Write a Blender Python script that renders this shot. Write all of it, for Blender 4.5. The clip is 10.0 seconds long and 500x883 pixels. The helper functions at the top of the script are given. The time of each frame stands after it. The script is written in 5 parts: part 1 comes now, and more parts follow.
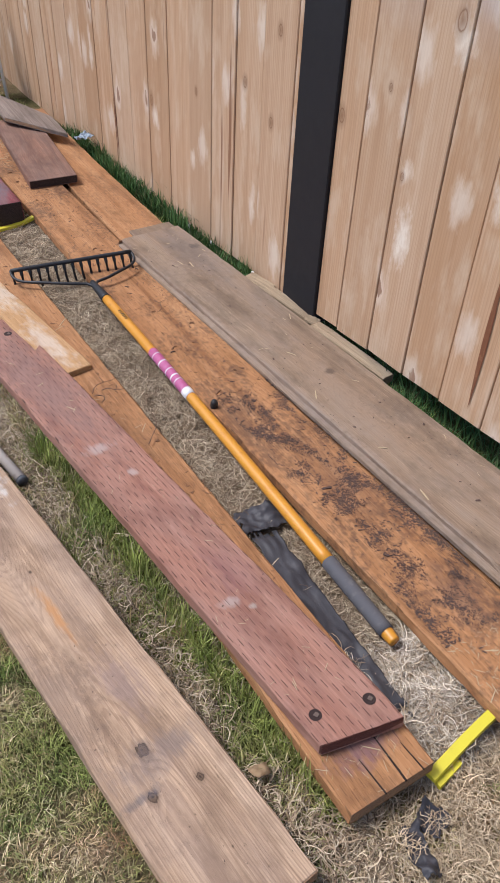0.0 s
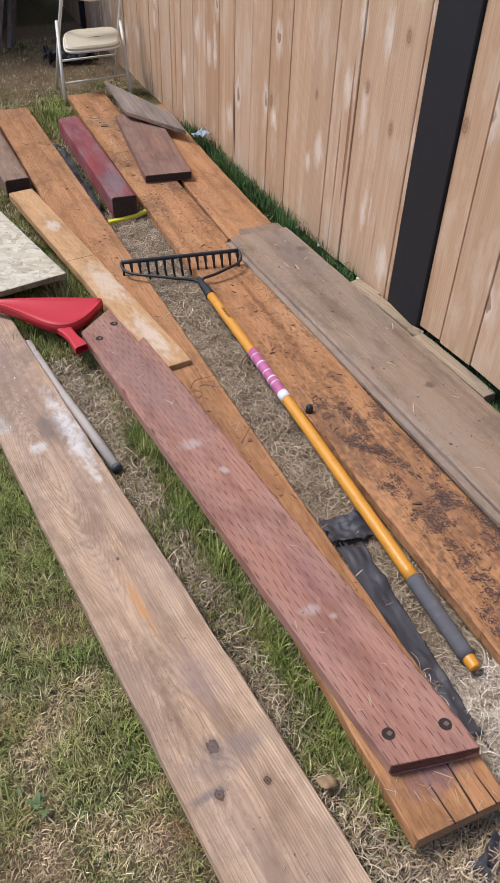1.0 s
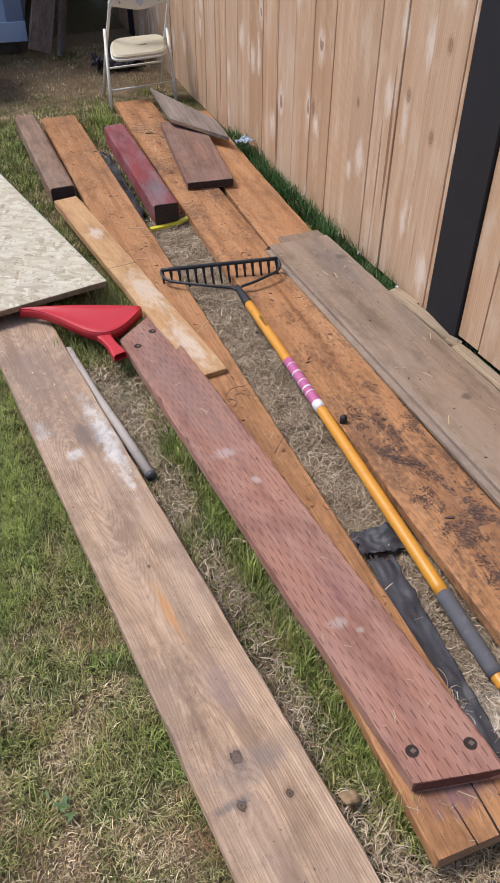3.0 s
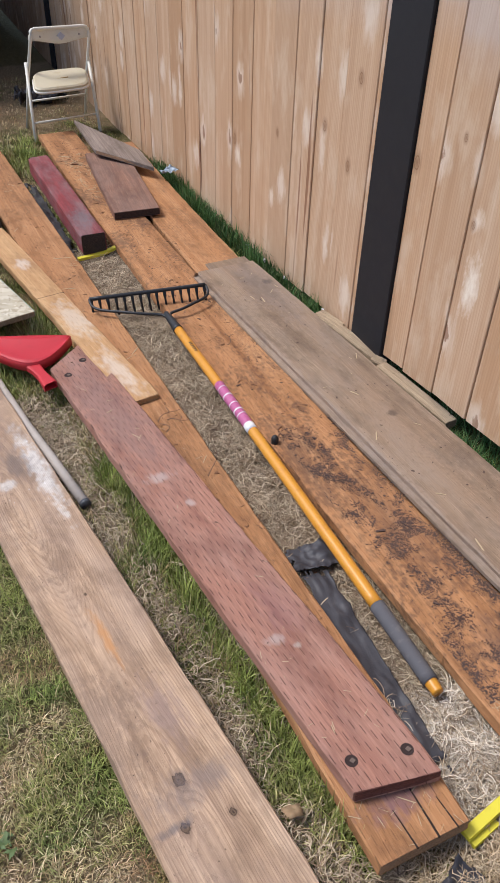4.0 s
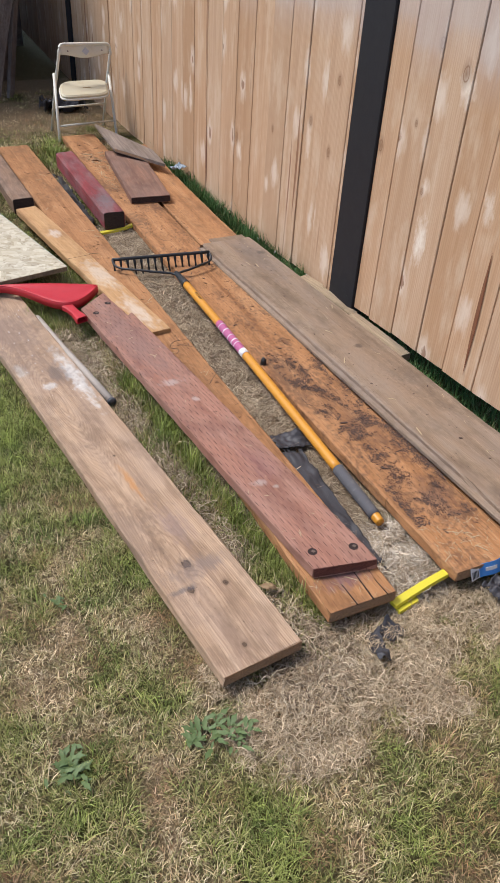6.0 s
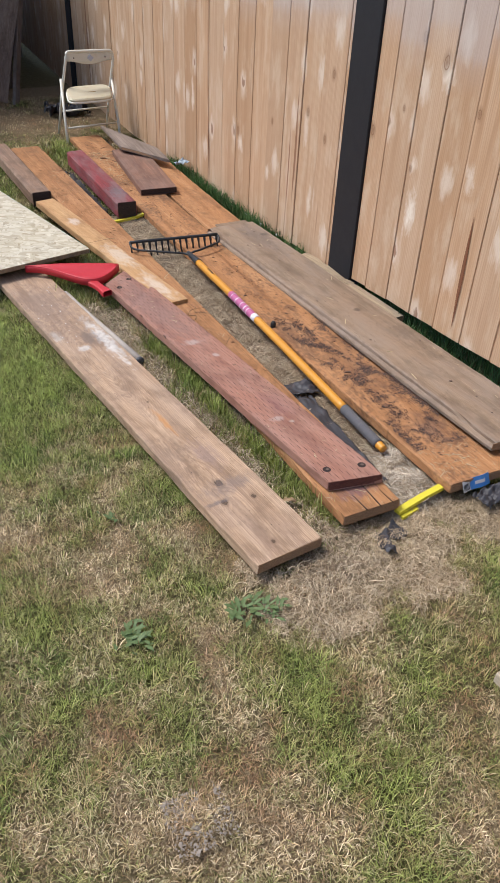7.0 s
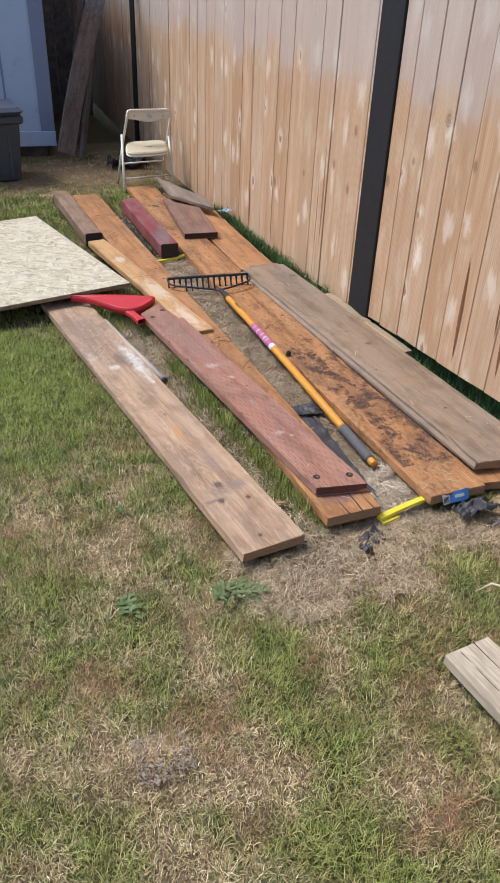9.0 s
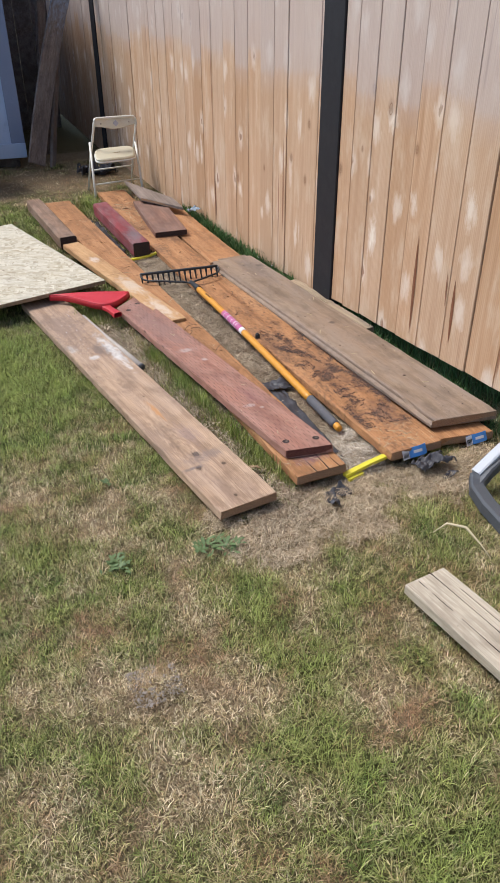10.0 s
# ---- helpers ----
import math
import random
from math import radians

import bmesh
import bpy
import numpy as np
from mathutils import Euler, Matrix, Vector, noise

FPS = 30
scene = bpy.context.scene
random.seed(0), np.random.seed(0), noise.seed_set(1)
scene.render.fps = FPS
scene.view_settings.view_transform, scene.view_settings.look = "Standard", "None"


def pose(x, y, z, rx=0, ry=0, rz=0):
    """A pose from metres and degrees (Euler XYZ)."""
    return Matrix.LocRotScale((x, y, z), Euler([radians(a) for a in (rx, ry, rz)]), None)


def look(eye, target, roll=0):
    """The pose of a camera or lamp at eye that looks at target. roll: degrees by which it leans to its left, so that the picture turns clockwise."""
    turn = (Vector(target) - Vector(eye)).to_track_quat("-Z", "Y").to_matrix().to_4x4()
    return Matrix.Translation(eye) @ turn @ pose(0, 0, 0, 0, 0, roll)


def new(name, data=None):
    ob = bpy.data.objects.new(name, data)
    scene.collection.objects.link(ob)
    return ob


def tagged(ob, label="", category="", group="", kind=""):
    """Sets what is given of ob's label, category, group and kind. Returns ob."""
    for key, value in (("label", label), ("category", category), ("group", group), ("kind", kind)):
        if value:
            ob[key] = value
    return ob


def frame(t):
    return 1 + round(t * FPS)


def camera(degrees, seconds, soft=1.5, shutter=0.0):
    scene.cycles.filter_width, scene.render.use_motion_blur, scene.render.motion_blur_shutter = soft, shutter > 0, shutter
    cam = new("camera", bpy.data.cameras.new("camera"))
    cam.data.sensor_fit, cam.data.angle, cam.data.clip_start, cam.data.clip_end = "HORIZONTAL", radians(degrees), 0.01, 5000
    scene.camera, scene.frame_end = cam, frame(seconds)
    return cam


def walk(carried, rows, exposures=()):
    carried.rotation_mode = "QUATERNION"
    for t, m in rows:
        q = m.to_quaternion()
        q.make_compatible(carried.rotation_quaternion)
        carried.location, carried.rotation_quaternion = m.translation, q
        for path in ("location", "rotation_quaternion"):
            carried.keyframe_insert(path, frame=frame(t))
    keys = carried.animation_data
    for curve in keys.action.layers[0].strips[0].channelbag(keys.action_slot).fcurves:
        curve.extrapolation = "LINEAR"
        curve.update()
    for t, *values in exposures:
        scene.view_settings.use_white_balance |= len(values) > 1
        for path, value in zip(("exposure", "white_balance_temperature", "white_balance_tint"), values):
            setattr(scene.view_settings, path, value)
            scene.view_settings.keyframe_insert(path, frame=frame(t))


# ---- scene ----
cam = camera(35.5, 10.0, 0.95)
PATH = [
    (0, (0.133, 0.085, 1.561), (0.931, 1.335, 0.219), 3.0),
    (0.5, (0.129, 0.107, 1.57), (0.915, 1.367, 0.231), 4.9),
    (1, (0.116, 0.103, 1.57), (0.72, 1.449, 0.22), 2.3),
    (1.5, (0.113, 0.097, 1.583), (0.635, 1.479, 0.235), 0.9),
    (2, (0.134, 0.107, 1.591), (0.636, 1.501, 0.247), 0.5),
    (3.3, (0.162, 0.095, 1.6), (0.664, 1.475, 0.243), 0.1),
    (3.5, (0.179, 0.09, 1.592), (0.753, 1.447, 0.239), 1.1),
    (4, (0.16, 0.065, 1.612), (0.816, 1.436, 0.312), 1.7),
    (4.5, (0.073, 0.034, 1.606), (0.746, 1.415, 0.326), 2.9),
    (5, (0.031, -0.1, 1.633), (0.718, 1.314, 0.396), 3.4),
    (5.5, (-0.029, -0.389, 1.634), (0.662, 1.012, 0.385), 3.7),
    (6, (-0.149, -0.602, 1.677), (0.548, 0.803, 0.436), 3.8),
    (6.2, (-0.216, -0.685, 1.682), (0.479, 0.724, 0.445), 3.5),
    (7.3, (-0.444, -1.037, 1.718), (0.289, 0.383, 0.515), 2.7),
    (7.5, (-0.424, -1.095, 1.725), (0.294, 0.349, 0.542), 2.8),
    (8, (-0.392, -1.23, 1.737), (0.226, 0.267, 0.564), 2.7),
    (8.5, (-0.369, -1.288, 1.752), (0.246, 0.242, 0.62), 2.4),
    (9, (-0.366, -1.319, 1.748), (0.255, 0.22, 0.632), 2.5),
    (9.5, (-0.359, -1.44, 1.744), (0.283, 0.085, 0.62), 0.7),
    (10, (-0.412, -1.588, 1.77), (0.24, -0.055, 0.663), -0.3),
]
walk(cam, [(t, look(eye, target, roll)) for t, eye, target, roll in PATH], [(0, 0.2, 6200, 12), (4.5, 0.22, 6350, 11), (6, 0.27, 6450, 10), (10, 0.35, 6350, 9)])

# ---- light ----
world = bpy.data.worlds.new("sky")
scene.world = world
world.use_nodes = True
wn, wl = world.node_tree.nodes, world.node_tree.links
sky = wn.new("ShaderNodeTexSky")
sky.sky_type, sky.sun_disc = "NISHITA", False
sky.sun_elevation, sky.sun_rotation = radians(56), radians(-49)
sky.air_density, sky.dust_density, sky.ozone_density = 1.0, 2.0, 1.0
wn["Background"].inputs["Strength"].default_value = 0.15
wl.new(sky.outputs["Color"], wn["Background"].inputs["Color"])
sun = new("sun", bpy.data.lights.new("sun", "SUN"))
sun.data.energy, sun.data.angle, sun.data.color = 2.7, radians(20), (1.0, 0.975, 0.95)
sun.matrix_world = look((-4, 3.5, 8), (0, 0, 0))

# ---- the sloping lawn: x, y, height above the lawn, in metres ----
SLOPE = -0.0462
LAWN = Matrix.Translation((0, 0, 0.006)) @ Matrix.Rotation(math.asin(SLOPE), 4, "X")


# ---- materials ----
class Nodes:
    """A short way to write node trees."""

    def __init__(self, name, rough=0.8, metal=0.0, spec=0.3):
        self.mat = bpy.data.materials.new(name)
        self.mat.use_nodes = True
        self.tree = self.mat.node_tree
        self.bsdf = self.tree.nodes["Principled BSDF"]
        self.bsdf.inputs["Roughness"].default_value = rough
        self.bsdf.inputs["Metallic"].default_value = metal
        self.bsdf.inputs["Specular IOR Level"].default_value = spec
        self.coords = self.tree.nodes.new("ShaderNodeTexCoord").outputs["Object"]

    def put(self, socket, value):
        if isinstance(value, bpy.types.NodeSocket):
            self.tree.links.new(value, socket)
        elif isinstance(value, (tuple, list)) and len(value) == 3 and socket.type == "RGBA":
            socket.default_value = (*value, 1)
        else:
            socket.default_value = value

    def math(self, op, a, b=0.0, clamp=False):
        n = self.tree.nodes.new("ShaderNodeMath")
        n.operation, n.use_clamp = op, clamp
        self.put(n.inputs[0], a)
        self.put(n.inputs[1], b)
        return n.outputs[0]

    def stretch(self, scale, shift=0.0, vec=None):
        n = self.tree.nodes.new("ShaderNodeVectorMath")
        n.operation = "MULTIPLY_ADD"
        self.put(n.inputs[0], vec or self.coords)
        n.inputs[1].default_value = scale
        self.put(n.inputs[2], shift if not isinstance(shift, float) else (shift, shift, shift))
        return n.outputs[0]

    def spread(self):
        """A shift that differs from object to object."""
        info = self.tree.nodes.new("ShaderNodeObjectInfo")
        return self.math("MULTIPLY", info.outputs["Random"], 37.0), info.outputs["Random"]

    def noise(self, vec, scale=1.0, detail=4.0, rough=0.55, warp=0.0):
        n = self.tree.nodes.new("ShaderNodeTexNoise")
        self.put(n.inputs["Vector"], vec)
        n.inputs["Scale"].default_value, n.inputs["Detail"].default_value = scale, detail
        n.inputs["Roughness"].default_value, n.inputs["Distortion"].default_value = rough, warp
        return n.outputs["Fac"]

    def ramp(self, fac, stops):
        n = self.tree.nodes.new("ShaderNodeValToRGB")
        while len(n.color_ramp.elements) < len(stops):
            n.color_ramp.elements.new(1)
        for e, (p, c) in zip(n.color_ramp.elements, stops):
            e.position, e.color = p, (*c, 1) if isinstance(c, tuple) else (c, c, c, 1)
        self.put(n.inputs[0], fac)
        return n.outputs[0]

    def mix(self, fac, a, b, blend="MIX"):
        n = self.tree.nodes.new("ShaderNodeMix")
        n.data_type, n.blend_type = "RGBA", blend
        self.put(n.inputs[0], fac)
        self.put(n.inputs[6], a)
        self.put(n.inputs[7], b)
        return n.outputs[2]

    def split(self, vec=None):
        n = self.tree.nodes.new("ShaderNodeSeparateXYZ")
        self.put(n.inputs[0], vec or self.coords)
        return n.outputs

    def join(self, x, y, z):
        n = self.tree.nodes.new("ShaderNodeCombineXYZ")
        for s, v in zip(n.inputs, (x, y, z)):
            self.put(s, v)
        return n.outputs[0]

    def near(self, place, squash):
        """The distance from a place, with its axes squashed."""
        n = self.tree.nodes.new("ShaderNodeVectorMath")
        n.operation = "DISTANCE"
        self.put(n.inputs[0], self.stretch(squash))
        n.inputs[1].default_value = [a * b for a, b in zip(place, squash)]
        return n.outputs["Value"]

    def growth(self, vec, shift, spacing=0.0055, knots=(), slope=0.9):
        """Growth rings of a flat-sawn board: arches along the middle, fine lines by the edges."""
        x, y, z = self.split(vec)
        side = self.math("MULTIPLY", self.math("SUBTRACT", self.math("FRACT", self.math("MULTIPLY", shift, 1.7)), 0.5), 0.09)
        across = self.math("ADD", x, side)
        deep = self.math("MULTIPLY", self.math("SUBTRACT", self.noise(self.join(shift, self.math("MULTIPLY", y, slope), 0.0), 1.0, 1.0), 0.32), 0.32)
        r = self.math("SQRT", self.math("ADD", self.math("MULTIPLY", across, across), self.math("MULTIPLY", deep, deep)))
        r = self.math("ADD", r, self.math("MULTIPLY", self.noise(self.stretch((18, 2.2, 18), shift, vec), 1.0, 3.0), 0.016))
        for kx, ky, kr in knots:
            d = self.math("DIVIDE", self.near((kx, ky, 0), (1, 0.55, 0)), kr * 2.4)
            r = self.math("ADD", r, self.math("MULTIPLY", self.math("POWER", 2.718, self.math("MULTIPLY", self.math("MULTIPLY", d, d), -1.0)), kr * 0.9))
        phase = self.math("FRACT", self.math("DIVIDE", r, spacing))
        return self.ramp(phase, [(0.0, 0.0), (0.5, 0.08), (0.74, 1.0), (0.92, 1.0), (1.0, 0.0)])

    def done(self, colour, height=None, strength=0.4, distance=0.003, rough=None):
        self.put(self.bsdf.inputs["Base Color"], colour)
        if rough is not None:
            self.put(self.bsdf.inputs["Roughness"], rough)
        if height is not None:
            n = self.tree.nodes.new("ShaderNodeBump")
            n.inputs["Strength"].default_value, n.inputs["Distance"].default_value = strength, distance
            self.put(n.inputs["Height"], height)
            self.tree.links.new(n.outputs[0], self.bsdf.inputs["Normal"])
        return self.mat


def wood(name, light, mid, dark, grain=1.0, contrast=0.5, dirt=0.0, dirt_colour=(0.05, 0.035, 0.025), grey=0.0, grey_colour=(0.3, 0.27, 0.25),
         incised=False, knots=(), stains=(), vary=0.12, along="Y", rough=0.75, streaky=1.0, slots=0.85):
    """Sawn timber whose grain runs along the local Y (or Z) axis."""
    n = Nodes(name, rough)
    shift, chance = n.spread()
    vec = n.coords
    if along == "Z":
        x, y, z = n.split()
        vec = n.join(y, z, x)
    rings = n.noise(n.stretch((26 * grain, 0.9, 26 * grain), shift, vec), 1.0, 3.0, 0.5, 0.6)
    fibre = n.noise(n.stretch((420 * grain, 7, 420 * grain), shift, vec), 1.0, 3.0)
    blotch = n.noise(n.stretch((7, 2.2, 7), shift, vec), 1.0, 4.0)
    base = n.ramp(rings, [(0.3, light), (0.5, mid), (0.72, dark)])
    line = n.growth(vec, shift, 0.0062 / grain, knots)
    colour = n.mix(n.math("MULTIPLY", line, contrast), base, dark)
    colour = n.mix(n.ramp(blotch, [(0.35, 0.0), (0.7, 0.55)]), colour, mid)
    streak = n.noise(n.stretch((150 * grain, 2.2, 150 * grain), shift, vec), 1.0, 2.0)
    colour = n.mix(n.ramp(streak, [(0.45, 0.0), (0.68, 0.55 * streaky)]), colour, [c * 0.75 for c in dark])
    colour = n.mix(n.ramp(fibre, [(0.4, 0.0), (0.7, 0.6 * streaky)]), colour, dark)
    colour = n.mix(n.ramp(fibre, [(0.3, 0.35), (0.45, 0.0)]), colour, [min(1.0, c * 1.25) for c in light])
    if grey:
        worn = n.noise(n.stretch((9, 3, 9), n.math("ADD", shift, 5.0), vec), 1.0, 6.0, 0.65)
        colour = n.mix(n.math("MULTIPLY", n.ramp(worn, [(0.42, 0.0), (0.62, 1.0)]), grey), colour, grey_colour)
    # broad weathering: brown water marks and small dark pits
    marks = n.noise(n.stretch((13, 5, 13), n.math("ADD", shift, 17.0), vec), 1.0, 7.0, 0.7)
    colour = n.mix(n.ramp(marks, [(0.48, 0.0), (0.66, 0.6)]), colour, [c * 0.7 for c in dark])
    pits = n.noise(n.stretch((140, 90, 140), n.math("ADD", shift, 2.0), vec), 1.0, 2.0, 0.5)
    colour = n.mix(n.ramp(pits, [(0.7, 0.0), (0.78, 0.8)]), colour, [c * 0.35 for c in dark])
    height = n.math("ADD", n.math("MULTIPLY", fibre, 0.5), n.math("MULTIPLY", line, -0.35))
    for kx, ky, r in knots:
        d = n.near((kx, ky, 0), (1, 0.75, 0))
        wob = n.math("ADD", d, n.math("MULTIPLY", n.math("SUBTRACT", n.noise(n.stretch((150, 110, 150), shift, vec), 1.0, 5.0, 0.7), 0.5), r * 1.7))
        part_way = n.math("DIVIDE", wob, r * 2.2)
        colour = n.mix(n.ramp(part_way, [(0.3, 0.75), (0.5, 0.45), (1.0, 0.0)]), colour, [c * 0.6 for c in dark])
        colour = n.mix(n.ramp(part_way, [(0.06, 0.95), (0.14, 0.35), (0.33, 0.55), (0.42, 0.95), (0.5, 0.0)]), colour, [c * 0.2 for c in dark])
        height = n.math("SUBTRACT", height, n.ramp(n.math("DIVIDE", wob, r), [(0.6, 0.0), (0.85, 1.2), (1.05, 0.0)]))
    for sx, sy, rx, ry, sc, amount in stains:
        d = n.near((sx, sy, 0), (1 / rx, 1 / ry, 0))
        wob = n.math("ADD", d, n.math("MULTIPLY", n.math("SUBTRACT", n.noise(n.stretch((46, 20, 46), shift, vec), 1.0, 7.0, 0.7), 0.5), 2.6))
        colour = n.mix(n.math("MULTIPLY", n.ramp(wob, [(0.3, 1.0), (1.0, 0.0)]), amount), colour, sc)
    if incised:
        x, y, _ = n.split(vec)
        u = n.math("DIVIDE", x, 0.0135)
        v = n.math("ADD", n.math("DIVIDE", y, 0.058), n.math("MULTIPLY", n.math("FLOOR", u), 0.37))
        wide = n.math("LESS_THAN", n.math("ABSOLUTE", n.math("SUBTRACT", n.math("FRACT", u), 0.5)), 0.065)
        slot = n.math("MULTIPLY", wide, n.math("LESS_THAN", n.math("FRACT", v), 0.4))
        slot = n.math("MULTIPLY", slot, n.ramp(blotch, [(0.3, 0.5), (0.5, 1.0)]))
        colour = n.mix(n.math("MULTIPLY", slot, slots), colour, [c * 0.2 for c in dark])
        height = n.math("SUBTRACT", height, n.math("MULTIPLY", slot, 1.8 * slots))
    if dirt:
        big = n.noise(n.stretch((4.5, 2.4, 4.5), n.math("ADD", shift, 11.0), vec), 1.0, 3.0)
        fine = n.noise(n.stretch((60, 45, 60), shift, vec), 1.0, 5.0, 0.7)
        soil = n.ramp(n.math("ADD", n.math("MULTIPLY", big, 0.6), n.math("MULTIPLY", fine, 0.55)), [(0.62 - 0.1 * dirt, 0.0), (0.72 - 0.1 * dirt, 1.0)])
        colour = n.mix(n.math("MULTIPLY", soil, min(1.0, dirt)), colour, dirt_colour)
        height = n.math("ADD", height, n.math("MULTIPLY", soil, 0.8))
    tone = n.math("ADD", n.math("MULTIPLY", chance, vary), 1.0 - vary / 2)
    colour = n.mix(1.0, colour, n.join(tone, tone, tone), "MULTIPLY")
    return n.done(colour, height, 0.5, 0.0015)


def plain(name, colour, rough=0.5, metal=0.0, wear=0.25, worn=None, scale=30.0, bump=0.15):
    """Paint, plastic or metal with a mottle, scuffs and fine relief."""
    n = Nodes(name, rough, metal, 0.45)
    fine, broad = n.noise(n.stretch((scale * 6,) * 3), 1.0, 4.0), n.noise(n.stretch((scale,) * 3), 1.0, 6.0, 0.65)
    tint = n.mix(n.math("MULTIPLY", broad, wear), colour, worn or [c * 0.5 for c in colour])
    tint = n.mix(n.math("MULTIPLY", n.ramp(broad, [(0.58, 0.0), (0.66, 1.0)]), wear), tint, worn or [min(1, c * 1.5 + 0.03) for c in colour])
    return n.done(tint, fine, bump, 0.001, n.math("ADD", n.math("MULTIPLY", broad, 0.25), rough - 0.12))


M_NEAR = wood("weathered_fir", (0.58, 0.415, 0.28), (0.46, 0.31, 0.2), (0.23, 0.142, 0.09), 1.2, 0.5, grey=0.35, grey_colour=(0.3, 0.225, 0.185), dirt=0.32, dirt_colour=(0.16, 0.11, 0.085), streaky=0.45,
              knots=[(-0.016, 0.385, 0.0115), (-0.05, 0.29, 0.009), (0.045, 0.27, 0.007), (-0.02, 0.06, 0.005), (0.01, 0.95, 0.003)],
              stains=[(0.0, 0.36, 0.12, 0.05, (0.15, 0.125, 0.125), 0.45), (-0.07, 0.3, 0.05, 0.014, (0.1, 0.09, 0.1), 0.65), (0.0, 0.8, 0.016, 0.11, (0.46, 0.22, 0.08), 0.75),
                      (0.08, 1.5, 0.035, 0.28, (0.62, 0.6, 0.57), 0.75), (-0.03, 1.47, 0.035, 0.03, (0.6, 0.58, 0.55), 0.6), (-0.09, 1.62, 0.025, 0.07, (0.58, 0.55, 0.5), 0.5), (0.03, 1.55, 0.05, 0.1, (0.13, 0.11, 0.11), 0.5),
                      (-0.04, 1.95, 0.14, 0.35, (0.2, 0.14, 0.11), 0.6), (0.03, 0.55, 0.05, 0.12, (0.27, 0.19, 0.17), 0.5)])
M_RED = wood("red_stained_fir", (0.44, 0.235, 0.17), (0.38, 0.185, 0.13), (0.24, 0.105, 0.075), 1.0, 0.3, incised=True, grey=0.35, grey_colour=(0.36, 0.23, 0.19), streaky=0.5,
             stains=[(0.02, 0.5, 0.06, 0.12, (0.2, 0.1, 0.11), 0.35), (0.0, 1.5, 0.12, 0.5, (0.2, 0.13, 0.12), 0.45), (-0.01, 1.1, 0.05, 0.03, (0.5, 0.42, 0.38), 0.5), (0.02, 0.95, 0.02, 0.02, (0.48, 0.4, 0.36), 0.6), (-0.03, 0.42, 0.03, 0.02, (0.45, 0.37, 0.33), 0.6), (0.01, 0.38, 0.012, 0.012, (0.4, 0.35, 0.3), 0.7)])
ORANGE = dict(light=(0.5, 0.275, 0.135), mid=(0.425, 0.208, 0.09), dark=(0.24, 0.105, 0.042), streaky=0.4, slots=0.4)
M_ORANGE_A = wood("orange_fir_plain", **ORANGE, grain=0.9, contrast=0.25, dirt=0.35, dirt_colour=(0.16, 0.085, 0.045), incised=True, stains=[(0.0, 0.1, 0.09, 0.05, (0.14, 0.08, 0.12), 0.6)])
M_ORANGE_B = wood("orange_fir_dirty", **ORANGE, grain=0.9, contrast=0.3, dirt=0.5, incised=True, dirt_colour=(0.045, 0.03, 0.028),
                  stains=[(0.02, 0.78, 0.1, 0.3, (0.07, 0.045, 0.04), 0.35), (0.02, 0.3, 0.08, 0.14, (0.1, 0.065, 0.06), 0.4)])
M_ORANGE_C = wood("orange_fir_far", **ORANGE, grain=0.9, contrast=0.3, dirt=0.4, incised=True, dirt_colour=(0.16, 0.085, 0.045))
M_GREY = wood("grey_plank", (0.34, 0.25, 0.172), (0.27, 0.187, 0.126), (0.15, 0.1, 0.066), 1.0, 0.28, grey=0.55, grey_colour=(0.25, 0.195, 0.155), dirt=0.3, dirt_colour=(0.12, 0.085, 0.06), streaky=0.3,
              stains=[(0.0, 1.0, 0.1, 0.5, (0.3, 0.2, 0.13), 0.35), (-0.13, 1.2, 0.02, 1.4, (0.42, 0.36, 0.33), 0.15), (0.06, 2.1, 0.1, 0.35, (0.19, 0.15, 0.13), 0.5), (0.03, 1.12, 0.03, 0.02, (0.1, 0.07, 0.05), 0.8), (0.1, 2.15, 0.025, 0.025, (0.1, 0.08, 0.07), 0.8)])
M_LIGHT = wood("pale_two_by_four", (0.55, 0.36, 0.19), (0.5, 0.3, 0.14), (0.35, 0.18, 0.08), 1.0, 0.2, incised=True, slots=0.28, streaky=0.4,
               stains=[(0.0, 0.2, 0.05, 0.2, (0.6, 0.52, 0.44), 0.6), (0.01, 0.62, 0.06, 0.2, (0.58, 0.5, 0.41), 0.6), (0.0, 1.2, 0.045, 0.07, (0.6, 0.52, 0.45), 0.6)])
M_DARKWOOD = wood("brown_scrap", (0.3, 0.165, 0.115), (0.24, 0.125, 0.085), (0.14, 0.075, 0.055), 1.0, 0.35, dirt=0.25, grey=0.3, grey_colour=(0.22, 0.17, 0.15))
M_GREYSCRAP = wood("grey_scrap", (0.32, 0.26, 0.22), (0.26, 0.205, 0.17), (0.14, 0.105, 0.085), 1.0, 0.4, dirt=0.2)
M_REDBEAM = wood("red_painted_post", (0.33, 0.06, 0.06), (0.28, 0.05, 0.055), (0.17, 0.035, 0.04), 0.7, 0.2, grey=0.55, grey_colour=(0.2, 0.17, 0.17), dirt=0.2,
                 stains=[(0.0, 0.2, 0.06, 0.16, (0.16, 0.15, 0.16), 0.6)])
M_OLDBEAM = wood("old_post", (0.37, 0.24, 0.16), (0.3, 0.185, 0.12), (0.15, 0.09, 0.06), 1.0, 0.4, dirt=0.25, grey=0.15)
M_STUD = wood("new_stud", (0.6, 0.53, 0.42), (0.54, 0.47, 0.36), (0.38, 0.31, 0.23), 0.6, 0.35)
M_PALE = wood("pale_strip", (0.5, 0.4, 0.27), (0.42, 0.33, 0.22), (0.28, 0.2, 0.13), 1.0, 0.4, dirt=0.2)
